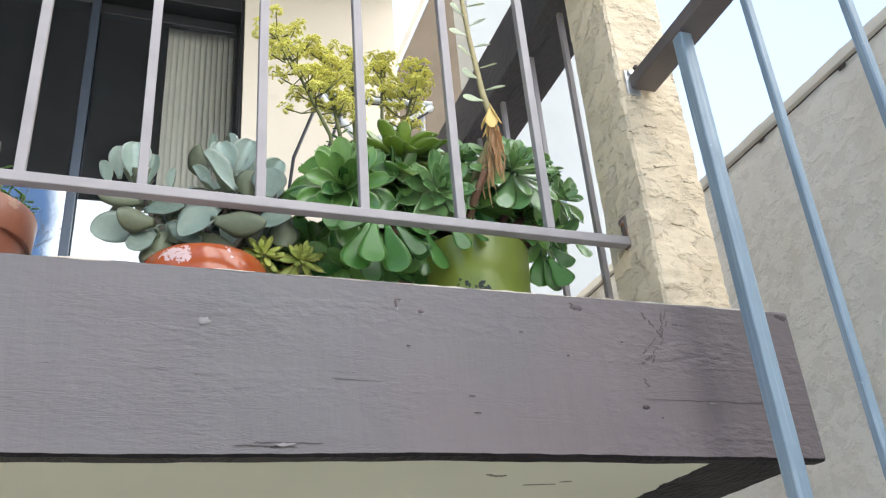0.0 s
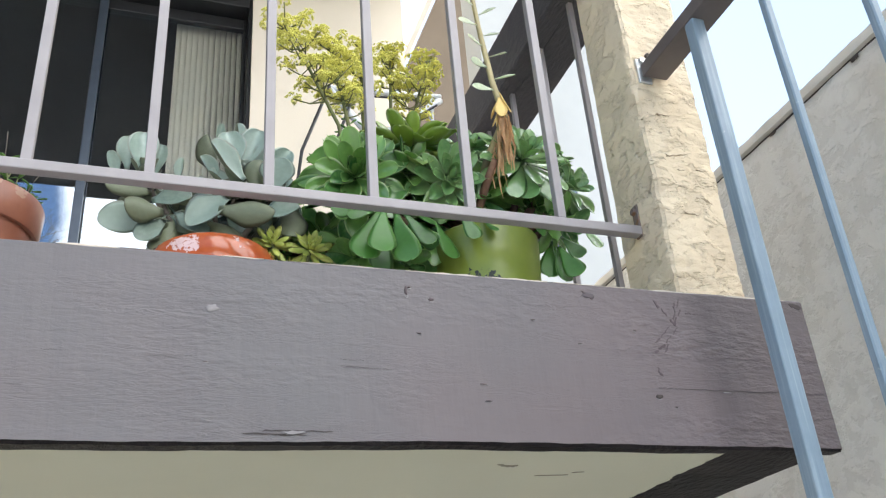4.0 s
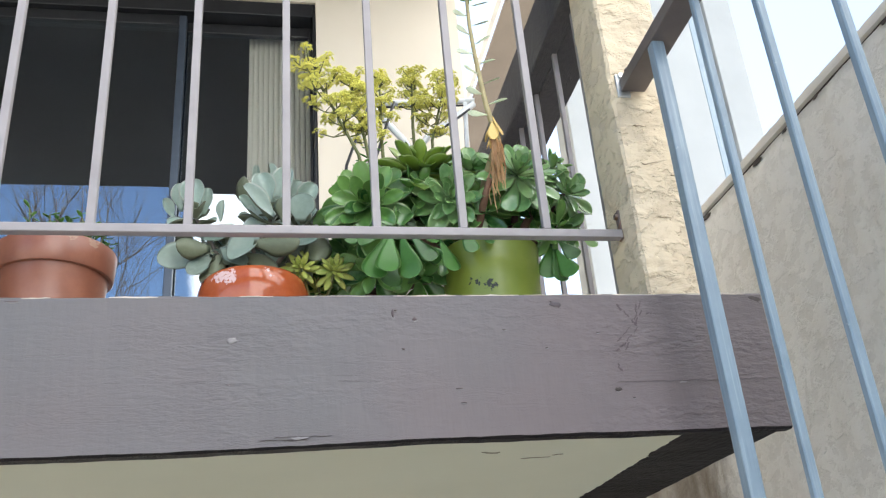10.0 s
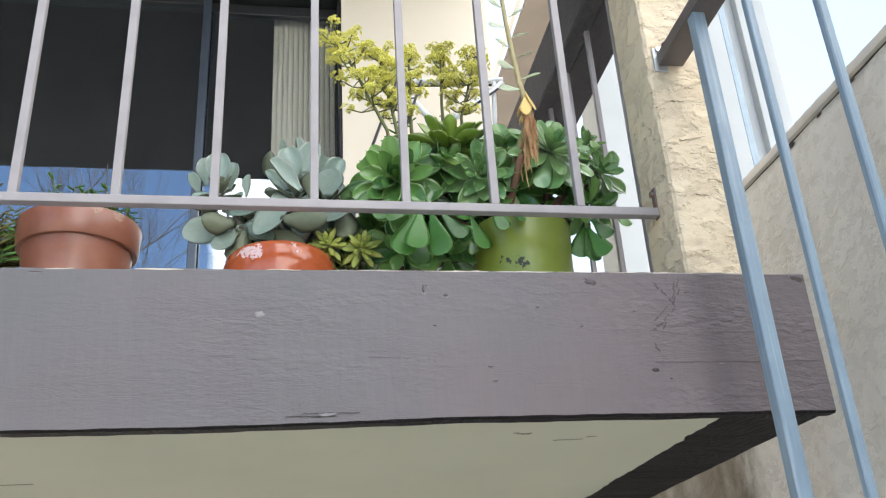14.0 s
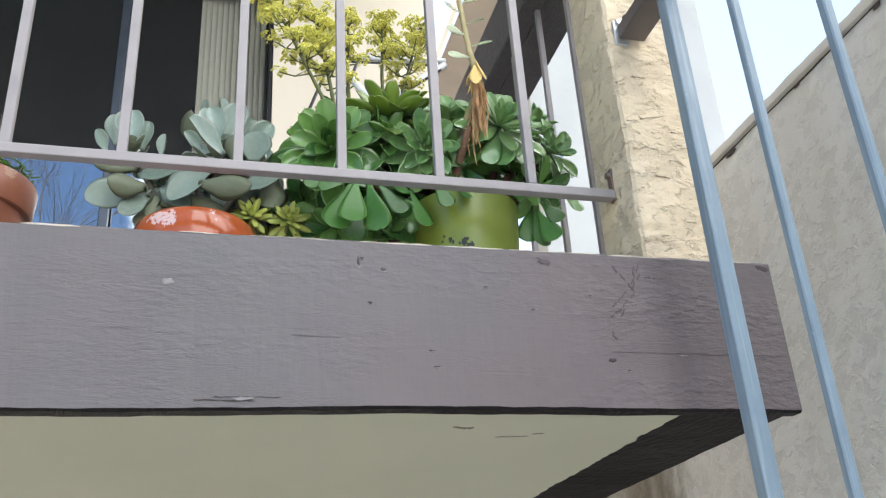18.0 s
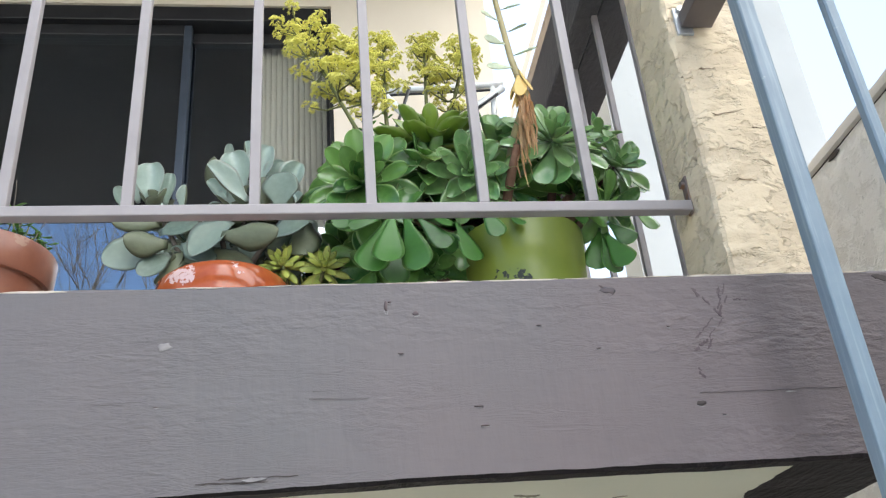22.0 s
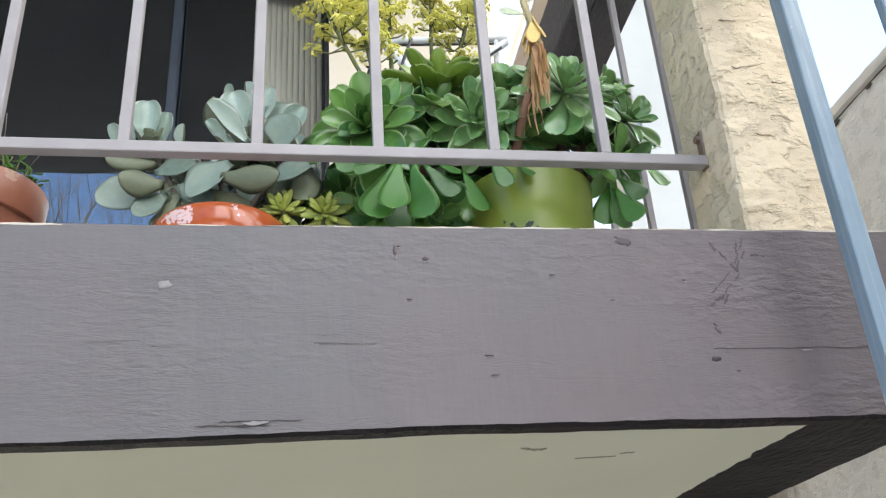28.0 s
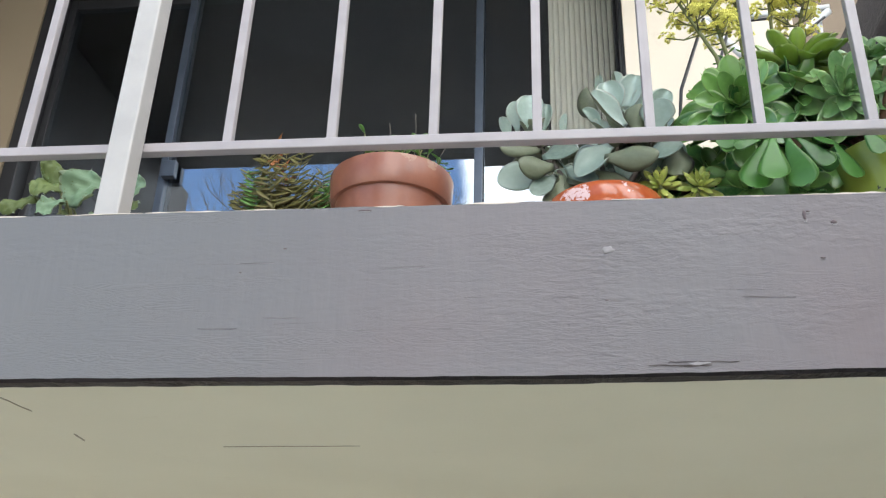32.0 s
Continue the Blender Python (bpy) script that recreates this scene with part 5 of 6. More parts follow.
flower_head(aeonium, (0.520, 1.53, 2.48), (0.530, 1.56, 2.760), (0.578, 1.56, 2.945), 0.066, 26, rnd, 0.42)

# tall old stalk with pale leaves, husks and a flower head
stalk_pts = [(0.560, 1.385, 2.39), (0.570, 1.350, 2.44), (0.584, 1.290, 2.505), (0.602, 1.24, 2.560), (0.590, 1.25, 2.648), (0.580, 1.26, 2.787), (0.577, 1.268, 2.88), (0.578, 1.27, 2.97)]
bm = bmesh.new()
tube(bm, stalk_pts, [0.008, 0.008, 0.0075, 0.0068, 0.0058, 0.005, 0.0045, 0.004], 10)
stalk = part("flower_stalk", bm, M_STALK, aeonium, "tan old flower stalk", smooth=True)
bm = bmesh.new()
tube(bm, [(0.550, 1.36, 2.36), (0.565, 1.335, 2.40), (0.574, 1.305, 2.44), (0.582, 1.262, 2.480)], [0.008, 0.0085, 0.008, 0.006], 10)
part("old_stem", bm, M_OLDSTEM, aeonium, "red-brown woody old stem", smooth=True)


def along_stalk(z):
    for a, b in zip(stalk_pts, stalk_pts[1:]):
        if a[2] <= z <= b[2]:
            return Vector(a).lerp(Vector(b), (z - a[2]) / (b[2] - a[2]))
    return Vector(stalk_pts[-1])


for i in range(12):
    z = 2.625 + 0.028 * i
    o = along_stalk(z)
    sgn = 1 if i % 2 else -1
    d = Vector((sgn * 1.0, rnd.uniform(-0.5, 0.1), rnd.uniform(0.0, 0.55)))
    nrm = Vector((rnd.uniform(-0.3, 0.3), -1.0, rnd.uniform(-0.2, 0.4))) if sgn < 0 else Vector((0.2, -rnd.uniform(0.4, 0.9), 0.8))
    link_part("leaf", SPOON[i % 2], M_PALELEAF, stalk, frame_of(o + Vector((sgn * 0.004, -0.002, 0)), d, nrm, rnd.uniform(0.036, 0.046), 1.15))
# papery bracts over a beard of dry strands
for i in range(5):
    th = rnd.uniform(2.4, 5.6)
    o = along_stalk(rnd.uniform(2.575, 2.62)) + Vector((math.cos(th), math.sin(th), 0)) * 0.006
    link_part("bract", SPOON[i % 2], M_PAPER, stalk, frame_of(o, Vector((math.cos(th) * rnd.uniform(0.1, 0.5), math.sin(th) * 0.2, -1)), Vector((math.cos(th), math.sin(th), 0.2)), rnd.uniform(0.03, 0.055), rnd.uniform(0.8, 1.5)), "papery yellow bract")
for i in range(64):
    th = rnd.uniform(0, 6.28)
    z0 = rnd.uniform(2.515, 2.60)
    o = along_stalk(z0) + Vector((math.cos(th), math.sin(th) * 0.8, 0)) * rnd.uniform(0.002, 0.008)
    ln = rnd.uniform(0.04, 0.12)
    fall = rnd.uniform(0.0, 0.0018)
    pts = [o + Vector((math.cos(th) * fall * k + rnd.uniform(-0.0034, 0.0034), math.sin(th) * fall * k - 0.001 * k, -ln * k / 4)) for k in range(5)]
    bm = bmesh.new()
    w = rnd.uniform(0.0018, 0.0046)
    left = []
    for k, p in enumerate(pts):
        ww = w * (0.6, 1.0, 0.9, 0.7, 0.25)[k]
        sx = Vector((math.sin(th + k * 0.5), -math.cos(th + k * 0.5), 0.1)) * ww
        left.append((bm.verts.new(p - sx), bm.verts.new(p + sx)))
    for (a, b), (c, d) in zip(left, left[1:]):
        bm.faces.new((a, b, d, c))
    bmesh.ops.solidify(bm, geom=bm.faces[:], thickness=0.0012)
    bmesh.ops.recalc_face_normals(bm, faces=bm.faces)
    part("husk", bm, M_DRY if i % 4 else M_DRYDARK, stalk, "dry tan husk")
flower_head(aeonium, (0.578, 1.27, 2.94), (0.580, 1.27, 2.97), (0.592, 1.265, 3.06), 0.075, 20, rnd, 0.4)

# ---- plants further along ----
rnd = random.Random(23)
jade = thing("jade_sprigs", TERRA + Vector((0, 0, 0.215)), "small green leafy sprigs with dry twigs", "plant")
for i in range(34):
    th, rr = rnd.uniform(0, 6.28), rnd.uniform(0.0, 0.088)
    a = TERRA + Vector((math.cos(th) * rr, math.sin(th) * rr, 0.212))
    h = rnd.uniform(0.05, 0.12)
    b = a + Vector((rnd.uniform(-0.03, 0.03), rnd.uniform(-0.03, 0.02), h))
    stem_part(jade, a, b, 0.002, 0.0012, M_STEM, 0.008, rnd)
    for k in range(9):
        o = a.lerp(b, 0.35 + 0.65 * k / 8)
        d = Vector((math.cos(k * 2.4 + i), math.sin(k * 2.4 + i), rnd.uniform(0.1, 0.7)))
        link_part("leaf", SMALL[k % 2], M_JADE, jade, frame_of(o, d, Vector((0, -0.2, 1)), rnd.uniform(0.014, 0.024)))
for dx, h in ((-0.02, 0.19), (0.03, 0.21), (0.09, 0.13)):
    a = TERRA + Vector((dx, -0.03, 0.21))
    stem_part(jade, a, a + Vector((0.012, 0.01, h - 0.03)), 0.0015, 0.0008, M_BARK, 0.02, rnd, "twig")

fern = thing("fern_plant", FERNPOT + Vector((0, 0, 0.175)), "olive-brown feathery fern in a black pot", "fern")
for i in range(24):
    th = i * 2.4
    a = FERNPOT + Vector((math.cos(th) * 0.04, math.sin(th) * 0.03, 0.17))
    reach = rnd.uniform(0.03, 0.11)
    tall = rnd.uniform(0.17, 0.27) * (1.12 - reach * 1.6)
    if i == 3:
        reach, tall, th = 0.075, 0.315, 3.3
    pts = [a + Vector((math.cos(th) * reach * k / 10, math.sin(th) * reach * k / 10 * 0.7, tall * (k / 10) * (1.1 - 0.1 * k / 10))) for k in range(11)]
    rusty = M_RUSTLEAF if i in (3, 11) else M_JADE if i % 7 == 5 else M_FERN
    bm = bmesh.new()
    tube(bm, pts, [0.002 - 0.00014 * k for k in range(11)], 5)
    frond = part("frond", bm, rusty, fern, smooth=True)
    spin = rnd.uniform(-0.7, 0.7)
    for k in range(1, 11):
        d0 = (pts[k] - pts[k - 1]).normalized()
        for half in (0, 0.5):
            o = pts[k - 1].lerp(pts[k], half)
            for q in (-1, 1):
                bend = spin + rnd.uniform(-0.5, 0.5)
                sdir = Vector((q * math.cos(bend), q * math.sin(bend), rnd.uniform(-0.35, 0.35)))
                link_part("leaflet", STAR[k % 2], rusty, frond, frame_of(o, sdir + d0 * 0.35, Vector((0, -0.8, 0.6)), 0.036 if i == 3 else 0.05 * (1.18 - k / 10.5) * rnd.uniform(0.6, 1.25) + 0.010))

broad = thing("broadleaf_plant", BROADPOT + Vector((0, 0, 0.095)), "pale green plant with broad wavy leaves", "plant")
BROAD = [leaf_mesh("broad_leaf", 1.0, 0.85, 0.5, 0.4, 0.3, -0.1 * k, 0.02, 0.06, 0.35, 18, 14, seed=k + 60, crinkle=0.14, face=M_BROADLEAF, back=M_BROADBACK) for k in range(3)]
for bx, by, bz, tx, tz, wd, under in (
    (-0.918, 1.33, 2.318, -0.976, 2.293, 0.50, 1), (-0.871, 1.33, 2.339, -0.925, 2.337, 0.95, 1), (-0.885, 1.34, 2.345, -0.913, 2.394, 0.65, 1),
    (-0.835, 1.31, 2.282, -0.814, 2.350, 1.00, 0), (-0.833, 1.29, 2.285, -0.875, 2.262, 0.70, 0), (-0.741, 1.33, 2.285, -0.735, 2.350, 0.75, 0),
    (-0.746, 1.32, 2.305, -0.711, 2.268, 0.65, 1), (-0.870, 1.35, 2.30, -0.895, 2.25, 0.8, 1), (-0.80, 1.35, 2.30, -0.77, 2.345, 0.9, 1),
    (-0.80, 1.33, 2.28, -0.78, 2.24, 0.9, 0), (-0.85, 1.34, 2.30, -0.85, 2.36, 0.9, 1),
):
    b0, t0 = Vector((bx, by, bz)), Vector((tx, by - 0.012, tz))
    stem_part(broad, BROADPOT + Vector((rnd.uniform(-0.03, 0.03), rnd.uniform(-0.02, 0.03), 0.09)), b0, 0.003, 0.002, M_STEM, 0.01, rnd)
    facing = Vector((rnd.uniform(-0.4, 0.4), -1.0, rnd.uniform(0.1, 0.6)))
    k = rnd.randrange(3)
    link_part("leaf", BROAD[k], M_BROADLEAF, broad, frame_of(b0, t0 - b0, -facing if under else facing, (t0 - b0).length * 1.08, wd / 0.85))

# ---- folding chair behind the plants ----
chair = thing("folding_chair", (0.5, 1.95, DECK), "white folding chair with thin dark tubes", "chair")


def rod(name, pts, r, material, parent, label=""):
    bm = bmesh.new()
    tube(bm, pts, r, 8)
    return part(name, bm, material, parent, label, smooth=True)


rod("back_rail", [(0.418, 1.9, 3.100), (0.737, 1.9, 3.124)], 0.0085, M_WHITE, chair, "white tube rail")
rod("brace", [(0.418, 1.9, 3.086), (0.737, 1.9, 3.108)], 0.0032, M_BLACK, chair)
rod("leg", [(0.418, 1.9, 3.100), (0.512, 1.89, 2.971), (0.590, 1.94, 2.86), (0.620, 2.05, DECK)], 0.010, M_WHITE, chair, "white tube leg")
rod("leg", [(0.735, 1.9, 3.112), (0.583, 1.89, 2.981), (0.52, 1.93, 2.90), (0.46, 2.05, DECK)], 0.010, M_WHITE, chair, "white tube leg")
rod("leg", [(0.709, 1.9, 3.115), (0.701, 1.9, 2.958), (0.701, 1.9, DECK)], 0.007, M_WHITE, chair, "white tube leg")
rod("brace", [(0.491, 1.885, 3.100), (0.441, 1.885, 2.942), (0.395, 1.885, 2.80)], 0.0042, M_BLACK, chair)
rod("brace", [(0.717, 1.885, 3.082), (0.608, 1.885, 2.993)], 0.0034, M_BLACK, chair)
rod("leg", [(0.420, 1.888, 3.098), (0.345, 1.885, 2.879), (0.325, 1.89, 2.70), (0.32, 1.9, DECK)], 0.0045, M_BLACK, chair)
rod("stretcher", [(0.325, 1.905, 2.62), (0.701, 1.905, 2.62)], 0.004, M_BLACK, chair)
box_part("seat", (0.34, 1.90, 2.585), (0.70, 2.24, 2.605), M_WHITE, chair, bevel=0.005)

# ---- marks on the timber ----
def mark(name, pts, width, material, parent, y=BEAM_Y0 - 0.0012, label=""):
    """A thin uneven streak lying on the beam's face."""
    bm = bmesh.new()
    rows_ = []
    r = random.Random(len(pts) + int(pts[0][0] * 1000))
    for i, (x, z) in enumerate(pts):
        a = pts[max(0, i - 1)]
        b = pts[min(len(pts) - 1, i + 1)]
        d = Vector((b[0] - a[0], 0, b[1] - a[1])).normalized()
        nn = Vector((-d.z, 0, d.x)) * width * r.uniform(0.35, 1.0) * (0.25 if i in (0, len(pts) - 1) else 1)
        rows_.append([bm.verts.new(Vector((x, y, z)) + nn), bm.verts.new(Vector((x, y, z)) - nn), bm.verts.new(Vector((x, y + 0.003, z)) - nn), bm.verts.new(Vector((x, y + 0.003, z)) + nn)])
    for p, q in zip(rows_, rows_[1:]):
        for k in range(4):
            bm.faces.new((p[k], p[(k + 1) % 4], q[(k + 1) % 4], q[k]))
    bm.faces.new(rows_[0])
    bm.faces.new(rows_[-1][::-1])
    bmesh.ops.recalc_face_normals(bm, faces=bm.faces)
    return part(name, bm, material, parent, label)


def wiggle(x0, z0, x1, z1, n, amp, seed):
    r = random.Random(seed)
    return [(x0 + (x1 - x0) * i / n + r.uniform(-amp, amp), z0 + (z1 - z0) * i / n + r.uniform(-amp, amp)) for i in range(n + 1)]


for x0, z0, x1, z1, wd, sd in (
    (0.738, 2.132, 0.766, 2.088, 0.0016, 1), (0.783, 2.136, 0.768, 2.092, 0.0018, 2), (0.775, 2.13, 0.766, 2.1, 0.0012, 3),
    (0.768, 2.09, 0.735, 2.045, 0.0014, 4), (0.758, 2.088, 0.728, 2.06, 0.0012, 5), (0.742, 2.06, 0.722, 2.044, 0.0013, 6),
    (0.722, 2.022, 0.728, 2.008, 0.0012, 7), (0.79, 2.112, 0.806, 2.112, 0.0008, 9),
    (0.612, 2.139, 0.634, 2.124, 0.0010, 10),
):
    rs = random.Random(sd + 40)
    for q in range(3):
        a, b = q / 3 + rs.uniform(0, 0.05), (q + 1) / 3 - rs.uniform(0.0, 0.05)
        sh = rs.uniform(-0.003, 0.003)
        mark("stain", wiggle(x0 + (x1 - x0) * a + sh, z0 + (z1 - z0) * a, x0 + (x1 - x0) * b + sh, z0 + (z1 - z0) * b, 6, 0.0015, sd * 7 + q), wd * rs.uniform(0.7, 1.7), M_STAIN_SHADE, front_beam, BEAM_Y0 - 0.0007, "dark drip stain")
# broken drying cracks that follow the grain; pale lips paint their lit edges
rr = random.Random(52)
for i in range(30):
    x0 = rr.uniform(-1.25, 0.25)
    z0 = rr.choice((2.003, 2.003, 2.003, 2.045, 1.975, 2.062)) + rr.gauss(0, 0.006) + 0.004 * math.sin(x0 * 5)
    ln = rr.uniform(0.02, 0.07)
    drop = rr.uniform(-0.002, 0.002)
    wd = rr.uniform(0.00010, 0.00020)
    path = wiggle(x0, z0, x0 + ln, z0 + drop, 10, 0.0006, 600 + i)
    mark("crack", path, wd, M_CRACK, front_beam, BEAM_Y0 - 0.0004, "fine drying crack")
    if i % 2:
        mark("lip", [(x, z - 0.0011) for x, z in path], wd * 1.1, M_LIP, front_beam, BEAM_Y0 - 0.0005, "painted lit edge of a crack")
# torn layers in the stucco, their shadow lines painted as dark streaks
for i, path in enumerate((
    ((0.862, 2.543), (0.876, 2.543), (0.89, 2.542)),
    ((0.831, 2.527), (0.849, 2.524)),
    ((0.857, 2.461), (0.869, 2.453), (0.888, 2.456), (0.922, 2.464)),
    ((0.922, 2.429), (0.932, 2.426), (0.946, 2.429)),
    ((0.909, 2.368), (0.925, 2.371), (0.937, 2.36)),
    ((0.862, 2.332), (0.878, 2.336), (0.897, 2.333)),
    ((0.882, 2.425), (0.891, 2.424), (0.899, 2.427)),
    ((0.865, 2.398), (0.885, 2.4)),
    ((0.866, 2.545), (0.877, 2.542), (0.891, 2.544)),
    ((0.913, 2.238), (0.926, 2.232), (0.935, 2.225)),
    ((0.87, 2.333), (0.888, 2.336), (0.905, 2.333)),
    ((0.914, 2.369), (0.928, 2.367), (0.94, 2.358)),
    ((0.853, 2.455), (0.868, 2.452), (0.909, 2.464)),
    ((0.908, 2.369), (0.922, 2.368), (0.935, 2.36)),
    ((0.864, 2.331), (0.877, 2.336), (0.896, 2.333)),
)):
    fine = []
    for (xa, za), (xb, zb) in zip(path, path[1:]):
        fine += [(xa + (xb - xa) * q / 4, za + (zb - za) * q / 4 + 0.0013 * math.sin(q * 2.1 + i)) for q in range(4)]
    fine.append(path[-1])
    mark("crevice", fine, 0.0006, M_CREVICE, column, COL[0][1] - 0.0006 - torn(*fine[len(fine) // 2]), "torn stucco crevice with its shadow painted in")
# chipped splinter near the lower edge
mark("splinter", wiggle(0.128, 1.9105, 0.180, 1.9115, 8, 0.0012, 21), 0.0011, M_HOLE, front_beam, label="splintered dent")
mark("splinter", wiggle(0.150, 1.9145, 0.178, 1.9160, 5, 0.0008, 22), 0.0009, M_HOLE, front_beam, label="splintered dent")
mark("splinter", wiggle(0.176, 1.9120, 0.203, 1.9135, 5, 0.0006, 23), 0.0028, M_FILLER_GLINT, front_beam, BEAM_Y0 - 0.003, "raised pale splinter")
mark("splinter", wiggle(0.178, 1.9158, 0.238, 1.9150, 7, 0.0005, 28), 0.0008, M_HOLE, front_beam, label="splintered dent")
mark("splinter", wiggle(0.170, 1.9095, 0.205, 1.9100, 5, 0.0006, 29), 0.0009, M_HOLE, front_beam, label="splintered dent")
mark("crack", wiggle(0.715, 1.989, 1.008, 1.990, 22, 0.0009, 24), 0.00024, M_CRACK, front_beam, label="fine drying crack")
mark("chip", wiggle(0.824, 1.9865, 0.838, 1.9865, 3, 0.0003, 26), 0.0012, M_FILLER_GLINT, front_beam, label="pale chip")
mark("chip", wiggle(0.988, 2.141, 1.010, 2.136, 5, 0.0015, 27), 0.004, M_HOLE, front_beam, label="rotted corner")


# dark spot paints a dent's shade, the pale lip below its highlight
def dent(x, z, rx, rz, material, label, proud=0.0016):
    bm = bmesh.new()
    bmesh.ops.create_uvsphere(bm, u_segments=12, v_segments=6, radius=1.0)
    r = random.Random(int(x * 1e4))
    for v in bm.verts:
        k = 1 + 0.6 * noise.noise(Vector((v.co.x * 2 + x * 50, v.co.z * 2, z * 30)))
        v.co = Vector((v.co.x * rx * k, v.co.y * proud, v.co.z * rz * k))
    part("dent" if material is not M_FILLER_GLINT else "filler_spot", bm, material, front_beam, label, Matrix.Translation((x, BEAM_Y0, z)), True)


dent(0.084, 2.072, 0.0085, 0.0055, M_FILLER_GLINT, "pale filler spot")
for x, z, rx, rz in ((0.343, 2.117, 0.0030, 0.0095), (0.348, 2.122, 0.0035, 0.002), (0.379, 2.106, 0.0055, 0.0036), (0.358, 2.054, 0.0042, 0.0016),
                     (0.694, 2.078, 0.003, 0.002), (0.60, 2.052, 0.004, 0.0013), (0.445, 1.985, 0.006, 0.0014), (0.45, 1.962, 0.007, 0.0016), (-0.42, 2.05, 0.003, 0.0012),
                     (-0.36, 2.085, 0.003, 0.001), (0.08, 2.0, 0.004, 0.0012), (-0.25, 2.142, 0.012, 0.002), (0.74, 1.962, 0.004, 0.0014), (0.53, 2.085, 0.004, 0.0012)):
    dent(x, z, rx * 0.8, rz * 0.75, M_STAIN_SHADE, "small dent")
    mark("lip", [(x - rx * 0.8, z - rz * 0.6), (x - rx * 0.3, z - rz * 1.15), (x + rx * 0.3, z - rz * 1.2), (x + rx * 0.9, z - rz * 0.7)], min(rz * 0.45, 0.0009), M_FILLER_GLINT, front_beam, BEAM_Y0 - 0.0008, "painted highlight under a dent")
dent(0.715, 1.977, 0.0058, 0.0034, M_HOLE, "deep dent")
mark("lip", [(0.709, 1.9745), (0.713, 1.9725), (0.719, 1.9725)], 0.0009, M_FILLER_GLINT, front_beam, BEAM_Y0 - 0.0008, "painted highlight under a dent")
dent(0.626, 2.130, 0.010, 0.0045, M_CRACK, "dark drip stain", 0.0008)
# pale dashes paint the highlight on the upper arris
rr = random.Random(31)
x = -1.2
while x < 0.98:
    ln = rr.uniform(0.02, 0.12)
    mark("worn_edge", wiggle(x, 2.1482, min(x + ln, 1.0), 2.1482, 6, 0.0006, int(x * 977) + 5000), rr.uniform(0.0007, 0.0016), M_CREAM, front_beam, BEAM_Y0 + 0.0008, "painted highlight along the upper edge")
    x += ln + rr.uniform(0.0, 0.05) * (3 if x < 0 else 1)


# ---- marks on the plaster underside ----
def scrape(x0, y0, x1, y1, width, seed, material=M_SCRAPE):
    bm = bmesh.new()
    r = random.Random(seed)
    n = 8
    d = Vector((x1 - x0, y1 - y0, 0)).normalized()
    nn = Vector((-d.y, d.x, 0))
    rows_ = []
    for i in range(n + 1):
        p = Vector((x0 + (x1 - x0) * i / n, y0 + (y1 - y0) * i / n, SOFFIT - 0.001)) + nn * r.uniform(-1, 1) * width * 0.5
        w = nn * width * r.uniform(0.4, 1.0) * (0.2 if i in (0, n) else 1)
        up = Vector((0, 0, 0.003))
        rows_.append([bm.verts.new(p + w), bm.verts.new(p - w), bm.verts.new(p - w + up), bm.verts.new(p + w + up)])
    for p, q in zip(rows_, rows_[1:]):
        for k in range(4):
            bm.faces.new((p[k], p[(k + 1) % 4], q[(k + 1) % 4], q[k]))
    bm.faces.new(rows_[0])
    bm.faces.new(rows_[-1][::-1])
    bmesh.ops.recalc_face_normals(bm, faces=bm.faces)
    part("scrape", bm, material, soffit, "dark scrape in the plaster")


for x0, y0, x1, y1, wd, sd in ((-0.802, 1.158, -0.794, 1.267, 0.0022, 1), (-0.799, 1.414, -0.805, 1.466, 0.0026, 2), (-0.569, 1.507, -0.323, 1.498, 0.0013, 3),
                               (0.493, 1.185, 0.524, 1.195, 0.004, 4), (0.51, 1.195, 0.527, 1.189, 0.003, 5), (0.577, 1.245, 0.629, 1.239, 0.0018, 6), (0.629, 1.226, 0.648, 1.221, 0.002, 7)):
    scrape(x0, y0, x1, y1, wd, sd)

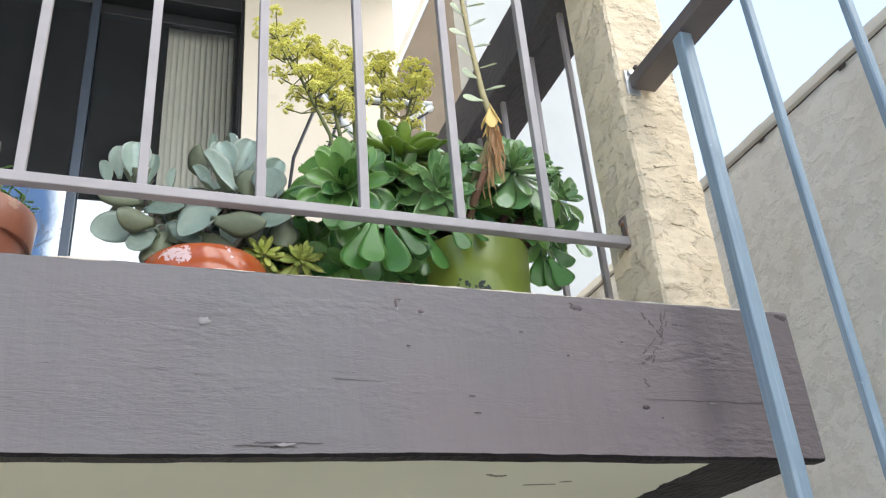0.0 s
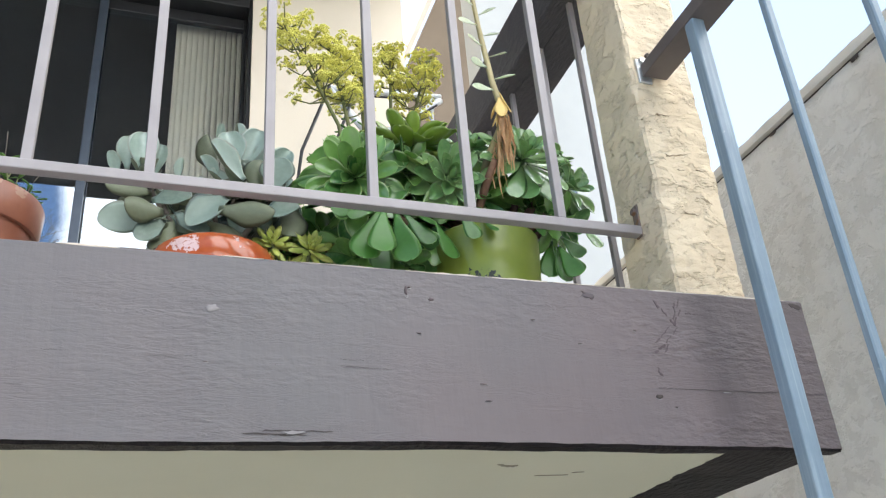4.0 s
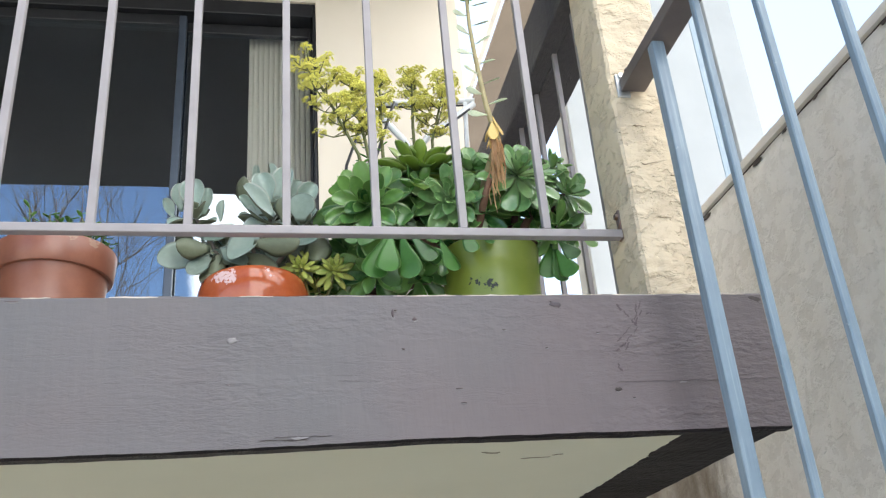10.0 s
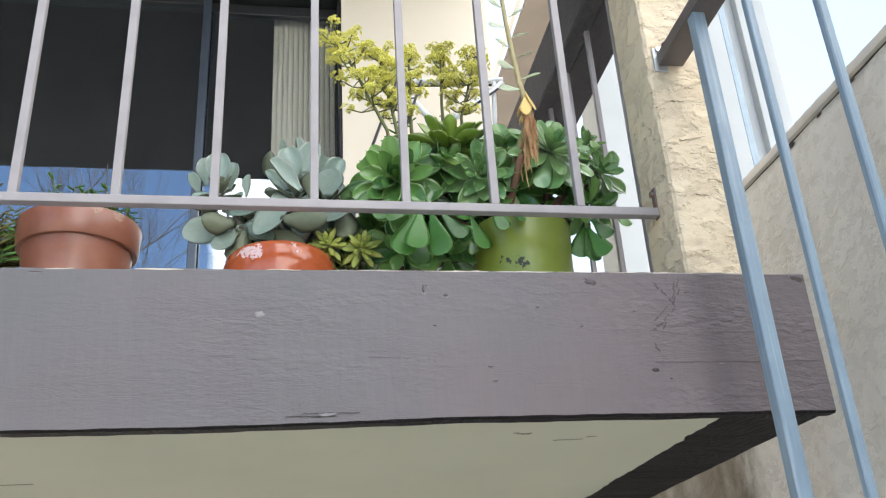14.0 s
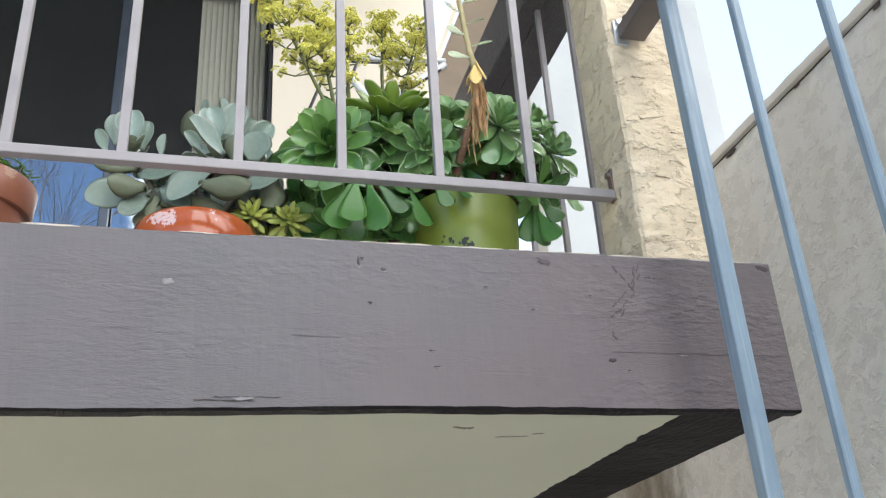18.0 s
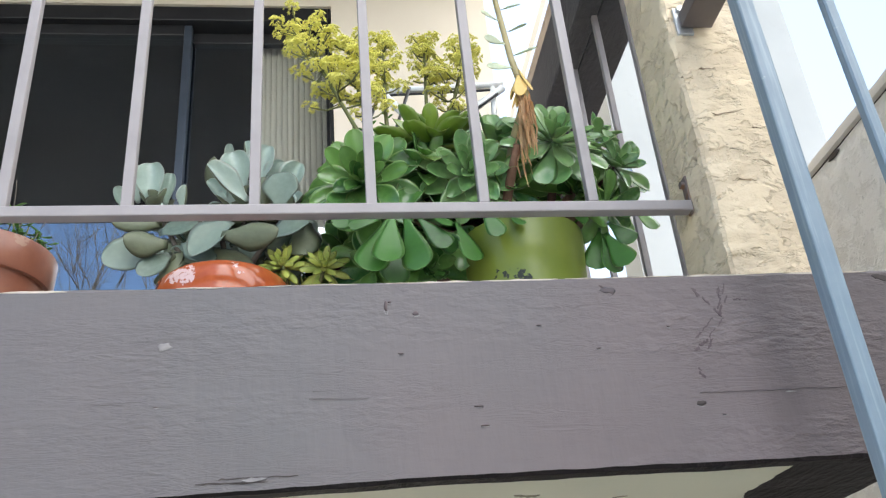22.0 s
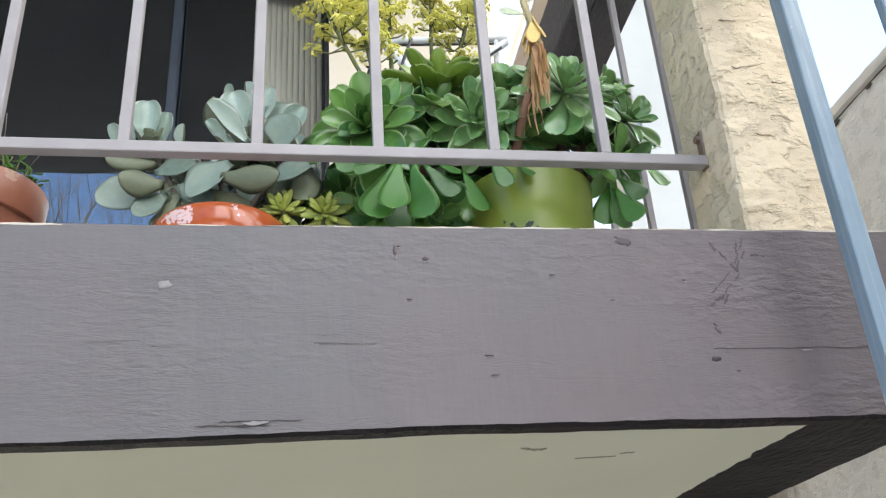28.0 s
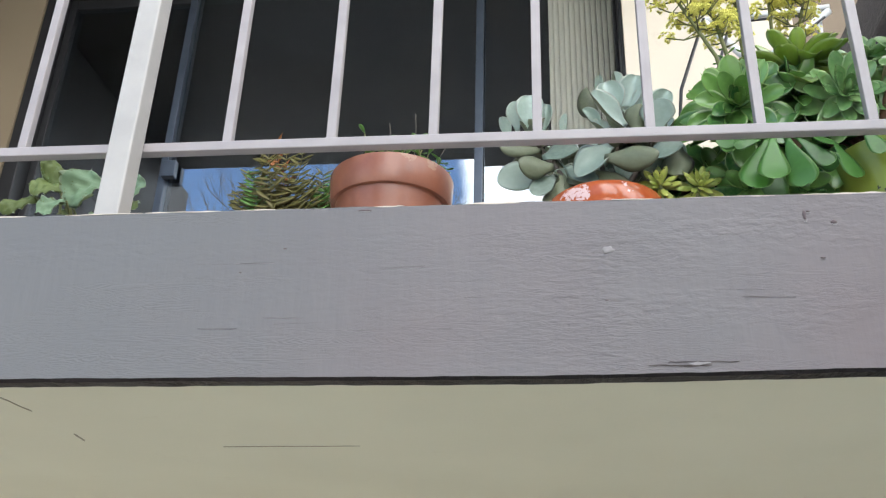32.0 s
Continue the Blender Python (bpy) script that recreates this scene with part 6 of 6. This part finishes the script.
# ---- fixings ----
for nm, at, ax, mtl, par in (("bolt", (0.853, 1.140, 2.660), (0, -1, 0), M_GALV, guard), ("bolt", (0.823, RAIL_Y, 2.372), (-1, 0, 0), M_RUST, rail)):
    bm = bmesh.new()
    bmesh.ops.create_cone(bm, cap_ends=True, segments=6, radius1=0.007, radius2=0.0065, depth=0.006)
    part(nm, bm, mtl, par, at=Matrix.Translation(at) @ Vector(ax).to_track_quat("Z", "Y").to_matrix().to_4x4())
bm = bmesh.new()
bmesh.ops.create_cone(bm, cap_ends=True, segments=12, radius1=0.0045, radius2=0.0045, depth=0.006)
part("bolt_hole", bm, M_HOLE, column, "empty bolt hole", Matrix.Translation((0.871, 1.146, 2.680)) @ pose(0, 0, 0, 90))

# ---- bare tree across the courtyard, mirrored in the door ----
rnd = random.Random(3)
TREE_X = -2.5
tree = thing("bare_tree", (TREE_X, -9.5, GROUND), "leafless grey tree across the courtyard", "tree")
tbm, bbm = bmesh.new(), bmesh.new()


def branch(bm, p, d, length, r, depth):
    pts, q, dd = [p], p.copy(), d.copy()
    for _ in range(4):
        dd = (dd + Vector((rnd.uniform(-1, 1), rnd.uniform(-1, 1), rnd.uniform(-0.3, 0.8))) * 0.18).normalized()
        q = q + dd * length / 4
        pts.append(q.copy())
    tube(bm, pts, [r * (1 - 0.13 * k) for k in range(5)], 6 if depth < 2 else 4, False)
    if depth < 6:
        for _ in range(3):
            k = rnd.randrange(2, 5)
            nd = (dd + Vector((rnd.uniform(-1, 1), rnd.uniform(-1, 1), rnd.uniform(-0.2, 0.9))) * 0.75).normalized()
            branch(bbm, pts[k], nd, length * rnd.uniform(0.6, 0.8), r * 0.55, depth + 1)


branch(tbm, Vector((TREE_X, -9.5, GROUND)), Vector((0.05, 0, 1)), 3.9, 0.12, 0)
part("trunk", tbm, M_BARK, tree, smooth=True)
part("branches", bbm, M_BARK, tree, smooth=True)


# ---- dead leaf at the foot of the column ----
dead = thing("dead_leaf", (0.800, 1.19, DECK), "curled dark brown dead leaf beside the column foot", "leaf")
DEAD = leaf_mesh("dead_blade", 1.0, 0.7, 0.45, 0.2, 0.5, 0.25, 0.03, 0.1, 0.3, 10, 6, seed=91, crinkle=0.12)
link_part("blade", DEAD, M_OLDSTEM, dead, frame_of(Vector((0.775, 1.17, DECK + 0.004)), Vector((0.8, 0.15, 0.45)), Vector((-0.3, -0.5, 0.9)), 0.042))
